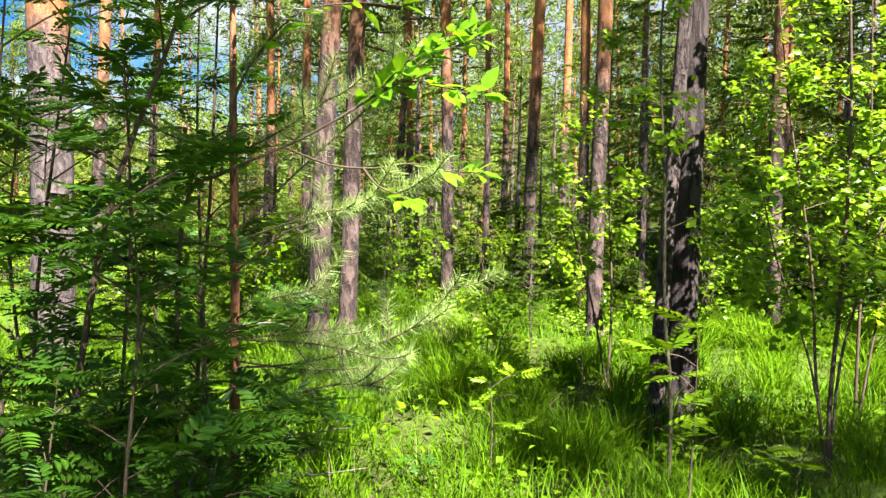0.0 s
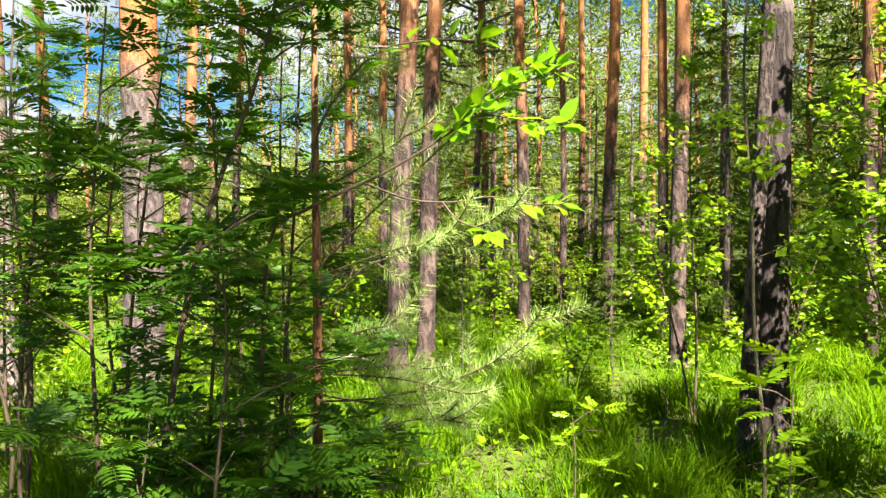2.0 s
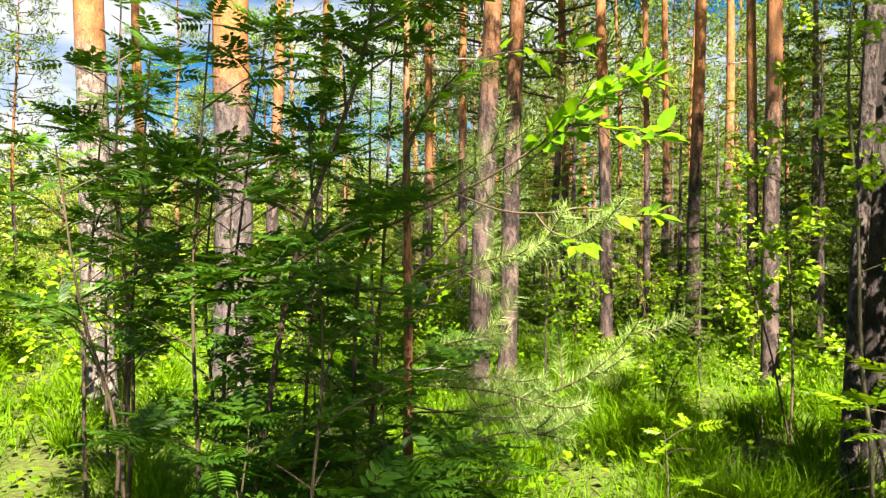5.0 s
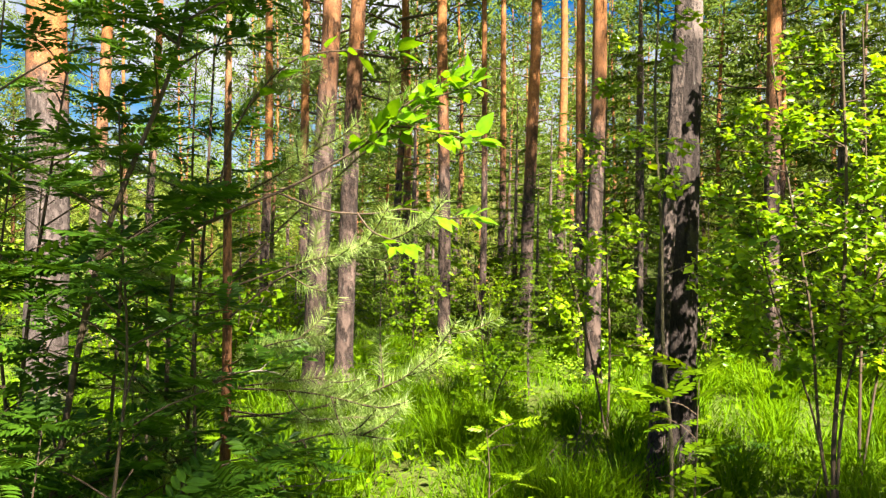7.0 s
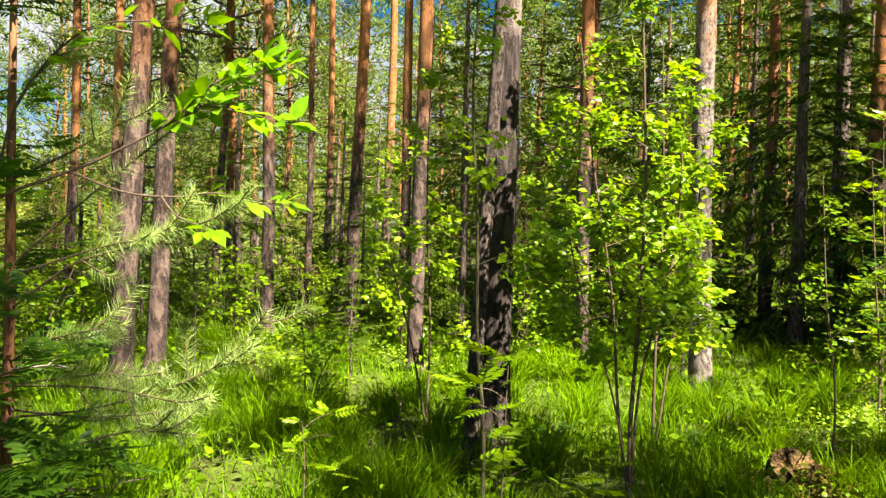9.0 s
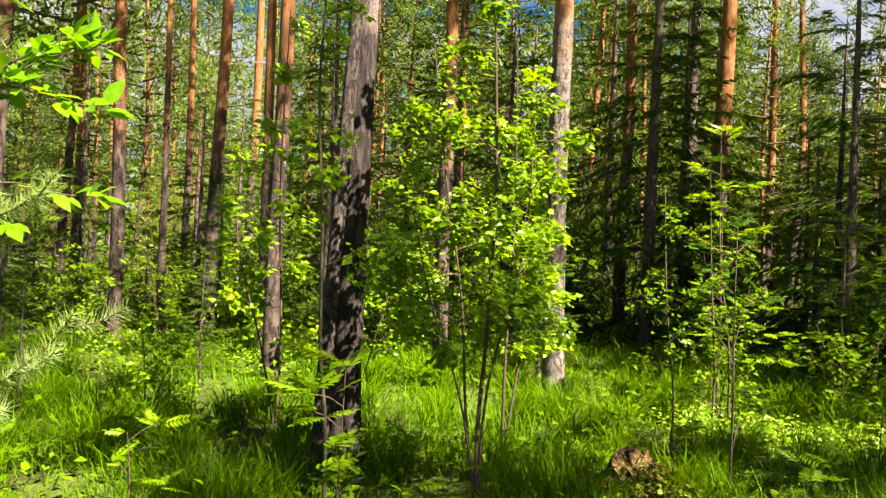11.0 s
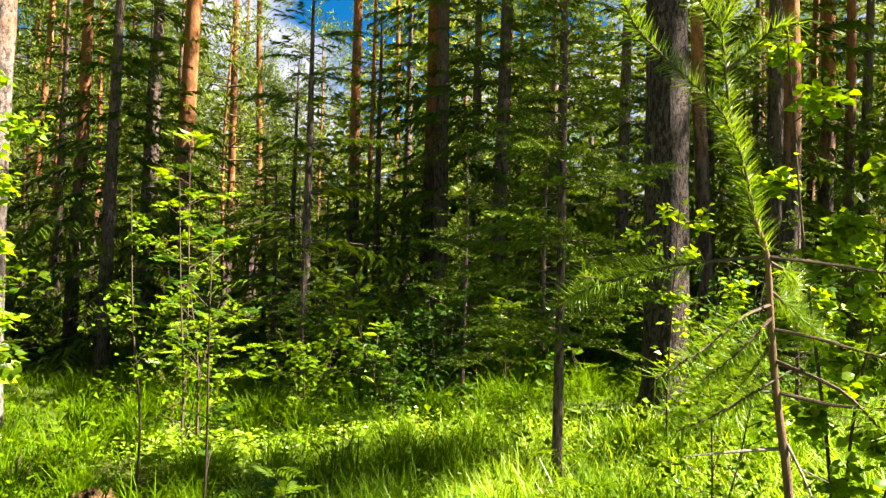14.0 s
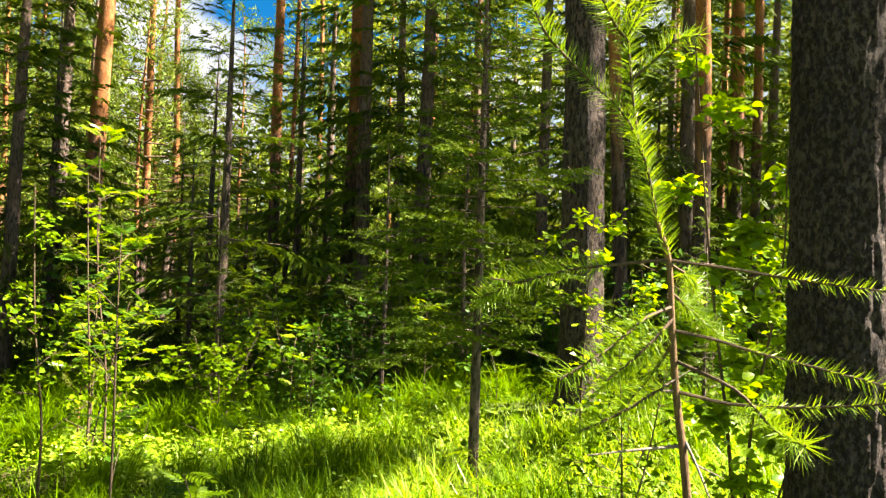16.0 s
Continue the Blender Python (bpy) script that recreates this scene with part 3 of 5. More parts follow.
def big_pine(x, y, dia):
    """The old pine close to the path: its bark is modelled in plates."""
    base = at_ground(x, y, 0.0)
    ob = thing("pine_tree", base, "thick old Scots pine with deeply furrowed dark bark", "tree", "tall pines")
    g = Geo()
    sides, zs = 120, np.concatenate([[-0.1], np.linspace(0, 4.2, 210), np.linspace(4.5, 21, 30)])
    a = np.linspace(0, 2 * np.pi, sides, endpoint=False)
    V = np.zeros((len(zs), sides, 3))
    for i, z in enumerate(zs):
        r0 = dia / 2 * (1 - 0.75 * max(0, z) / 21) * (1 + 0.5 * math.exp(-max(z, 0) / 0.16))
        for j, t in enumerate(a):
            c, s = math.cos(t), math.sin(t)
            q = Vector((c * 2.6, s * 2.6, z * 1.5))
            w = noise.noise_vector(q * 1.6) * 0.35
            f = noise.voronoi((Vector((c * 5.0, s * 5.0, z * 4.2)) + w * 2.2))[0]
            edge = min(1.0, (f[1] - f[0]) * 4.5)
            r = r0 * (0.95 + 0.060 * edge + 0.030 * noise.noise(q * 4.0) + 0.030 * noise.noise(q * 11) + 0.016 * noise.noise(q * 23))
            V[i, j] = (r * c, r * s, z)
    i, j = np.meshgrid(np.arange(len(zs) - 1), np.arange(sides), indexing="ij")
    k = (j + 1) % sides
    g.add(V, np.stack([i * sides + j, i * sides + k, (i + 1) * sides + k, (i + 1) * sides + j], -1).reshape(-1, 4))
    part("trunk", g, M_PLATED, ob, "", True)
    for name, me in zip(("branchwork", "crown"), CROWNS[2]):
        o = new(name, me)
        o.parent = ob
        o.matrix_basis = Matrix.LocRotScale((0, 0, 0), Euler((0, 0, 0.8)), (1.05,) * 3)
        tagged(o, kind="stuff" if name == "branchwork" else "")
    return ob


big_pine(3.86, 0.44, 0.405)


def spruce_geo(seed, height=5.0, levels=22, boughs=6, reach=1.15, start=0.35, droop=0.25, sprays=4):
    rng = np.random.default_rng(seed)
    leaf, stem = Geo(), Geo()
    tube(stem, [(0, 0, -0.1), (0.01, 0, height * 0.5), (0, 0, height)], [0.011 * height + 0.012, 0.007 * height + 0.006, 0.004], 8)
    P, A, L = [], [], []
    for k in range(levels):
        f = k / (levels - 1)
        z = start + (height * 0.97 - start) * f
        ln = reach * (1 - f) ** 0.85 + 0.18
        for b in range(boughs if f < 0.85 else 4):
            az = k * 1.1 + b * 2 * math.pi / boughs + rng.normal(0, 0.25)
            tilt = -droop * (1 - f) + 0.55 * f + rng.normal(0, 0.10)
            l0 = ln * (0.6 + 0.55 * rng.random())
            root = np.array([0, 0, max(0.1, z + rng.normal(0, 0.13))])
            d = np.array([math.cos(az), math.sin(az), tilt])
            s = np.array([-math.sin(az), math.cos(az), 0])
            tube(stem, [root, root + d * l0 * 0.9], [0.004 + 0.004 * l0, 0.002], 3, cap=False)
            for q in range(sprays):
                u = (0.18 + 0.62 * (q + 0.6 * rng.random()) / (sprays - 1))
                turn = (0.75 - 0.6 * u) * (1 if q % 2 else -1) + rng.normal(0, 0.15)
                P.append(root + d * l0 * u - np.array([0, 0, 0.10 * l0 * u * u]))
                A.append(d + s * turn + [0, 0, rng.normal(-0.08, 0.12)]); L.append(l0 * (0.62 - 0.28 * u) * (0.8 + 0.4 * rng.random()))
    P, A, L = map(np.array, (P, A, L))
    which = rng.integers(0, 3, len(P))
    up = np.array([0, 0, 1.0]) + rng.normal(0, 0.25, (len(P), 3))
    for k in range(3):
        w = which == k
        scatter(leaf, SPRAYS[k], P[w], A[w], up[w], L[w], L[w] * 0.9)
    return stem, leaf


def fine_spruce_geo(seed, height=4.2, levels=15, boughs=5, reach=0.95, start=0.9):
    """A spruce seen from close by: boughs with single twigs full of needles."""
    rng = np.random.default_rng(seed)
    leaf, stem = Geo(), Geo()
    tube(stem, [(0, 0, -0.1), (0.02, 0.01, height * 0.5), (0, 0, height)], [0.038, 0.026, 0.005], 9)
    P, A, L = [], [], []
    for k in range(levels):
        f = k / (levels - 1)
        z = start + (height * 0.97 - start) * f
        ln = reach * (1 - f) ** 0.8 * (0.75 + 0.25 * min(1, f * 6)) + 0.10
        for b in range(boughs):
            az = k * 0.9 + b * 2 * math.pi / boughs + rng.normal(0, 0.4)
            z = start + (height * 0.97 - start) * min(1, max(0, f + rng.normal(0, 0.035)))
            o = np.array([math.cos(az), math.sin(az), 0.0])
            s = np.array([-o[1], o[0], 0])
            l0 = ln * (0.45 + 0.75 * rng.random())
            tip = np.array([0, 0, z]) + o * l0 + [0, 0, l0 * (0.35 * f - 0.12) + rng.normal(0, 0.09)]
            tube(stem, [(0, 0, z), tip], [0.007, 0.002], 4, cap=False)
            m = max(5, int(l0 * 22))
            for q in range(m):
                u = 0.15 + 0.85 * (q + rng.random()) / m
                p = np.array([0, 0, z]) * (1 - u) + tip * u
                side = 1 if q % 2 else -1
                P.append(p); A.append(o * 0.8 + s * side * (0.9 - 0.3 * u) + [0, 0, rng.normal(-0.05, 0.15)])
                L.append(0.10 + 0.24 * l0 * (1.1 - u) * (0.7 + 0.6 * rng.random()))
            P.append(tip * 0.85 + np.array([0, 0, z]) * 0.15); A.append(o); L.append(0.14)
    P, A, L = map(np.array, (P, A, L))
    which = rng.integers(0, 3, len(P))
    for k in range(3):
        w = which == k
        scatter(leaf, TWIGS[k], P[w], A[w], np.array([0, 0, 1.0]) + rng.normal(0, 0.2, (w.sum(), 3)), L[w], np.maximum(L[w], 0.15) * 0.75)
    return stem, leaf


def young_pine_geo(seed, height=4.0, whorls=13, reach=0.85, start=0.5):
    rng = np.random.default_rng(seed)
    leaf, stem = Geo(), Geo()
    tube(stem, [(0, 0, -0.1), (0.03, 0.02, height * 0.5), (0, 0, height)], [0.05, 0.032, 0.008], 7)
    P, A, L = [], [], []
    for k in range(whorls):
        f = k / (whorls - 1)
        z = start + (height - start) * f
        ln = reach * (1 - f) ** 0.7 + 0.12
        for b in range(5):
            az = k * 0.7 + b * 1.257 + rng.normal(0, 0.3)
            o = np.array([math.cos(az), math.sin(az), 0.0])
            l0 = ln * (0.6 + 0.6 * rng.random())
            tip = np.array([0, 0, z]) + o * l0 + [0, 0, l0 * 0.35]
            tube(stem, [(0, 0, z), tip], [0.010, 0.004], 4, cap=False)
            for u in (0.45, 0.75, 1.0):
                P.append(np.array([0, 0, z]) * (1 - u) + tip * u + rng.normal(0, 0.05, 3))
                A.append(o + [0, 0, 0.5] + rng.normal(0, 0.25, 3)); L.append(0.30 + 0.16 * rng.random())
    P, A, L = map(np.array, (P, A, L))
    which = rng.integers(0, 3, len(P))
    for k in range(3):
        w = which == k
        scatter(leaf, TUFTS[k], P[w], A[w], rand_dirs(rng, w.sum()), L[w])
    return stem, leaf


def model_of(name, geos, mats, label, category, group):
    """One tree built once, at the origin, ready to be copied."""
    ob = thing(name, (0, 0, 0), label, category, group)
    part("trunk", geos[0], mats[0], ob, "", True)
    for nm, g, mt in zip(("crown", "branchwork"), geos[1:], mats[1:]):
        tagged(part(nm, g, mt, ob), kind="stuff")
    return ob


def stand(models, spots, rng, low, high):
    """Sets copies of the models on the spots; the models themselves take the first ones."""
    for k, (x, y) in enumerate(spots):
        s = low + (high - low) * rng.random()
        m = Matrix.LocRotScale(at_ground(x, y, 0.03), Euler((rng.normal(0, 0.012), rng.normal(0, 0.012), rng.random() * 6.28)), (s, s, s))
        src = models[k % len(models)]
        if k < len(models):
            src.matrix_basis = m
        else:
            c = copy_thing(src, m)
            c.scale = (s, s, s)


def spots_in(rng, n, a0, a1, r0, r1, apart=1.0, power=0.5, keep_clear=()):
    out = []
    tries = 0
    while len(out) < n and tries < n * 60:
        tries += 1
        a = a0 + (a1 - a0) * rng.random()
        r = r0 + (r1 - r0) * rng.random() ** power
        if any(lo < a < hi and r < far and rng.random() < p for lo, hi, far, p in keep_clear):
            continue
        p = polar(a, r)
        if all((p[0] - q[0]) ** 2 + (p[1] - q[1]) ** 2 > apart ** 2 for q in out):
            out.append(p)
    return out


rng = np.random.default_rng(7)
far_pines = []
for _k in range(3):
    tg, _, _ = trunk_geo(300 + _k, 0.25 + 0.03 * _k, 20, (0, 0), 0.10, 8, 12, 0)
    cw, cl = pine_crown_geo(60 + _k, 20.0, 6.6 + 1.2 * _k, 2.3, 40, 4, FAR_TUFTS)
    far_pines.append(model_of("pine_tree", (tg, cl, cw), (M_PINE, M_NEEDLE, M_TWIG), "distant tall Scots pine with an orange upper trunk", "tree", "far pines"))
CLEAR = ((-44, -15, 90, 0.80), (42, 52, 70, 0.80))
sp = spots_in(rng, 74, -50, 92, 22, 74, 2.0, 0.62, CLEAR)
sp += spots_in(rng, 4, 110, 190, 34, 52, 5.0, 0.6) + spots_in(rng, 8, 190, 310, 14, 46, 4.5, 0.6)
stand(far_pines, sp, rng, 0.8, 1.1)

young_pines = []
for _k in range(3):
    a, b = young_pine_geo(80 + _k)
    young_pines.append(model_of("young_pine", (a, b), (M_YOUNG, M_YOUNG_N), "bushy young pine with yellow-green needles in the undergrowth", "tree", "young pines"))
stand(young_pines, spots_in(rng, 30, -46, 46, 17, 52, 1.8, 0.7), rng, 0.7, 1.6)

spruces = []
for _k in range(3):
    a, b = spruce_geo(90 + _k, levels=15, boughs=4, sprays=4)
    spruces.append(model_of("young_spruce", (a, b), (M_SPRUCE, M_SPRUCE_N), "young spruce with drooping dark green boughs", "tree", "young spruces"))
sp = spots_in(rng, 8, -40, 30, 13, 34, 1.8, 0.7) + spots_in(rng, 24, 28, 100, 11.5, 32, 1.4, 0.7, ((41, 50, 22, 0.8),))
sp += [polar(*p) for p in ((47, 14), (49, 12), (50.5, 15), (54, 14.5), (51, 18), (48, 17.5), (57.5, 16))]
stand(spruces, sp, rng, 0.6, 1.4)
rng_low = np.random.default_rng(71)
for _k, (_x, _y) in enumerate(spots_in(rng_low, 18, -24, 32, 11, 18, 1.0, 0.8) + spots_in(rng_low, 12, -12, 30, 13, 24, 1.4, 0.8)):
    _s = 0.32 + 0.30 * rng_low.random() if _k < 18 else 0.65 + 0.4 * rng_low.random()
    copy_thing(spruces[_k % 3], Matrix.LocRotScale(at_ground(_x, _y, 0.03), Euler((0, 0, rng_low.random() * 6.28)), (_s,) * 3)).scale = (_s,) * 3

mid_pines = []
for _k in range(3):
    tg, _, _ = trunk_geo(320 + _k, 0.17, 12.5, (0, 0), 0.08, 8, 12, 0)
    cw, cl = pine_crown_geo(66 + _k, 12.5, 2.6 + 0.9 * _k, 1.7, 42, 4, FAR_TUFTS)
    mid_pines.append(model_of("pine_tree", (tg, cl, cw), (M_PINE, M_NEEDLE, M_TWIG), "half-grown Scots pine with a bushy crown reaching low", "tree", "half-grown pines"))
stand(mid_pines, spots_in(rng, 40, -15, 46, 19, 46, 1.7, 0.6) + spots_in(rng, 5, -50, -15, 24, 46, 3.0, 0.6) + [polar(*p) for p in ((50, 33), (45.5, 33), (48, 38))], rng, 0.7, 1.1)
rng_low = np.random.default_rng(73)
for _k, (_x, _y) in enumerate(spots_in(rng_low, 14, -13, 24, 17, 32, 1.8, 0.7)):
    _s = 0.8 + 0.35 * rng_low.random()
    copy_thing(mid_pines[_k % 3], Matrix.LocRotScale(at_ground(_x, _y, 0.03), Euler((0, 0, rng_low.random() * 6.28)), (_s,) * 3)).scale = (_s,) * 3

tall_spruces = []
for _k in range(2):
    a, b = spruce_geo(95 + _k, 12.0, 25, 5, 1.7, 0.7, 0.35, 4)
    tall_spruces.append(model_of("spruce_tree", (a, b), (M_SPRUCE, M_SPRUCE_N), "dark spruce with dense drooping boughs down to the ground", "tree", "tall spruces"))
stand(tall_spruces, [polar(*p) for p in ((38.5, 16.5), (33, 20), (56, 19), (61, 17.5), (67, 16), (74, 18), (84, 17), (40, 24), (27, 24), (78, 26), (58.5, 13.5), (64, 21), (71, 12.5), (81, 13), (54, 24), (36, 13.5), (69, 25), (22, 19), (13, 23), (58, 25), (62.5, 13.5), (66.5, 21), (77, 14.5), (86, 15.5), (91, 12.5), (88, 20), (92, 22), (80, 21), (95, 18), (75, 23), (97, 24), (84, 27))], rng, 0.75, 1.1)


def far_woods():
    """The edge of the far forest: a deep belt of conifer foliage and trunks with an uneven outline."""
    rng = np.random.default_rng(31)
    n = 1640
    a = np.radians(np.concatenate([rng.uniform(-60, 118, 850), rng.uniform(118, 300, 70), rng.uniform(40, 104, 230), rng.uniform(20, 40, 70), rng.uniform(-60, 118, 420)]))
    r = np.concatenate([rng.uniform(54, 92, n - 720), rng.uniform(34, 54, 300), rng.uniform(92, 118, 420)])
    top = np.where(r > 92, 9 + 8 * rng.random(n), 14 + 9 * rng.random(n))
    deg = np.degrees(a)
    top = np.where(((deg > -42) & (deg < -12)) | ((deg > 41) & (deg < 53)), np.where(deg < 0, 6.0 + 3.5 * rng.random(n), 7.0 + 4 * rng.random(n)), top)
    X, Y = 0.3 + r * np.sin(a), 0.4 + r * np.cos(a)
    clumps, per = 22, 9
    k = np.repeat(np.arange(n), clumps)
    f = np.where(rng.random(len(k)) < 0.30, 0.35, 1.0) * rng.random(len(k)) ** 0.75
    wide = 2.2 * (1.05 - f) ** 0.5 + 0.15
    C = np.stack([X[k] + rng.normal(0, 0.7, len(k)) * wide, Y[k] + rng.normal(0, 0.7, len(k)) * wide, 0.3 + top[k] * f], 1)
    P = np.repeat(C, per, axis=0) + rng.normal(0, 1, (len(C) * per, 3)) * [0.38, 0.38, 0.15]
    P[:, 2] += ground_z(P[:, 0], P[:, 1])
    az = rng.random(len(P)) * 6.28
    A = np.stack([np.cos(az), np.sin(az), rng.normal(0.25, 0.4, len(P))], 1)
    big = np.repeat(np.where(r > 92, 2.6, 1.0)[k], per)
    # dark needles are likelier between bearings -14 and 40, certain past 92 m
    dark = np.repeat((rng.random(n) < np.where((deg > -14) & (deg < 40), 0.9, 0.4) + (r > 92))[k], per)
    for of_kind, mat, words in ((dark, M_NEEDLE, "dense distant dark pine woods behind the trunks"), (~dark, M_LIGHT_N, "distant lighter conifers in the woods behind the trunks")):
        g, Q = Geo(), P[of_kind]
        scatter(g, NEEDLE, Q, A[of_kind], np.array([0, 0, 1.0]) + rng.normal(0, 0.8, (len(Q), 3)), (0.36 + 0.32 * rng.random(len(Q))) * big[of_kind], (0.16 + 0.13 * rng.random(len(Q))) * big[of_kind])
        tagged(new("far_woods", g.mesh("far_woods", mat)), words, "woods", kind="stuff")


far_woods()

# added out of view behind the path: pines that shade saplings, trunks and grass
for _x, _y, _d, _h in ((2.5, -5.2, 0.24, 13.2), (-3.5, -5.5, 0.28, 18), (-2.0, -11.0, 0.3, 19), (18.0, -6.5, 0.28, 20), (15.6, 0.1, 0.26, 18), (18.6, 0.6, 0.26, 19), (16.5, -2.0, 0.28, 19), (18.8, -4.5, 0.28, 19)):
    pine(_x, _y, _d, (0, 0), _h, 0.06, crown=1.25)
pine(4.4, -4.6, 0.22, (0, 0), 17.5, 0.05, crown=0.9, top=True)
_w, _l = pine_crown_geo(49, start=15.0, reach=1.9, limbs=46, tufts=9, bundles=COARSE_TUFTS)
CROWNS[4] = (_w.mesh("branchwork", M_TWIG), _l.mesh("crown", M_NEEDLE))  # denser crowns from here on
# more added unseen pines, set so their dense crowns drop shade on chosen spots
for _x, _y, _h, _c in ((3.3, -5.0, 13.0, 0.36), (7.4, -4.8, 13.0, 0.9), (12.4, -1.5, 13.2, 0.9), (14.4, -3.3, 13.4, 0.95), (16.0, -5.4, 13.6, 0.9), (10.7, -3.3, 11.6, 0.40), (9.1, -3.9, 12.0, 0.55), (4.95, -2.75, 11.8, 0.48)):
    pine(_x, _y, 0.16, (0, 0), _h, 0.04, crown=_c, top=True)


# ---- saplings and shrubs near the path ----
def needles_along(geo, rng, line, start=0.2, per_m=1100, length=0.052, width=0.0023, cone=0.85):
    """Needles in all directions along a twig, leaning forward."""
    line = np.asarray(line)
    seg = np.linalg.norm(np.diff(line, axis=0), axis=1)
    s = np.concatenate([[0], np.cumsum(seg)])
    n = max(6, int(per_m * s[-1] * (1 - start)))
    t = (start + (1 - start) * np.sort(rng.random(n))) * s[-1]
    P = np.stack([np.interp(t, s, line[:, k]) for k in range(3)], 1)
    ax = unit(np.stack([np.interp(t, s, np.gradient(line[:, k], s)) for k in range(3)], 1))
    rad = unit(np.cross(ax, rand_dirs(rng, n)))
    grow = 0.75 + 0.5 * (t / s[-1])[:, None]
    d = ax * (0.38 + 0.28 * rng.random((n, 1))) + rad * cone
    scatter(geo, NEEDLE, P, d, rand_dirs(rng, n), length * (0.75 + 0.45 * rng.random(n)), width)


def pine_sapling(stem, radius, shoots, bare, label, seed, side_every=0.0, needle=0.052, per_m=1100, mat=None, green=None, sparse=()):
    """A young pine: a thin stem, needled shoots and bare dead twigs, each a line of points in the world."""
    rng = np.random.default_rng(seed)
    base = np.array(stem[0], float)
    ob = thing("pine_sapling", tuple(base), label, "sapling", "pine saplings")
    line = curve_pts(np.array(stem) - base, 24)
    g = Geo()
    tube(g, line, np.linspace(radius, radius * 0.35, len(line)), 10, 0.03, rng)
    part("trunk", g, mat or M_YOUNG, ob, "", True)
    for sh in list(shoots) + list(sparse):
        thin = 0.55 if sh in sparse else 1.0
        start, pts = sh[0], curve_pts(np.array(sh[1:], float) - base, 14)
        w, nd = Geo(), Geo()
        tube(w, pts, np.linspace(0.0048, 0.0025, len(pts)), 6, 0.05, rng)
        needles_along(nd, rng, pts, start, per_m * thin, needle * (thin + 0.1 if thin < 1 else 1.0), 0.0031, 0.95)
        if side_every:
            for k in range(int(np.linalg.norm(pts[-1] - pts[0]) / side_every)):
                u = 0.35 + 0.6 * rng.random()
                p = pts[int(u * (len(pts) - 1))]
                d = unit(pts[-1] - pts[0] + rng.normal(0, 0.45, 3) * np.linalg.norm(pts[-1] - pts[0]))
                q = curve_pts([p, p + d * 0.10, p + d * 0.20 + [0, 0, 0.03]], 6)
                tube(w, q, np.linspace(0.004, 0.002, len(q)), 5)
                needles_along(nd, rng, q, 0.15, per_m, needle, 0.0027)
        b = part("branch", w, M_TWIG, ob)
        part("needles", nd, green or M_SHOOT, b)
    for tw in bare:
        w = Geo()
        pts = curve_pts(np.array(tw, float) - base, 9)
        tube(w, pts, np.linspace(0.0048, 0.0018, len(pts)), 6, 0.08, rng)
        for k in range(2):
            p = pts[3 + 2 * k]
            tube(w, [p, p + rng.normal(0, 0.06, 3)], [0.003, 0.001], 4)
        part("dead_branch", w, M_DEAD, ob, "bare grey dead branch")
    return ob


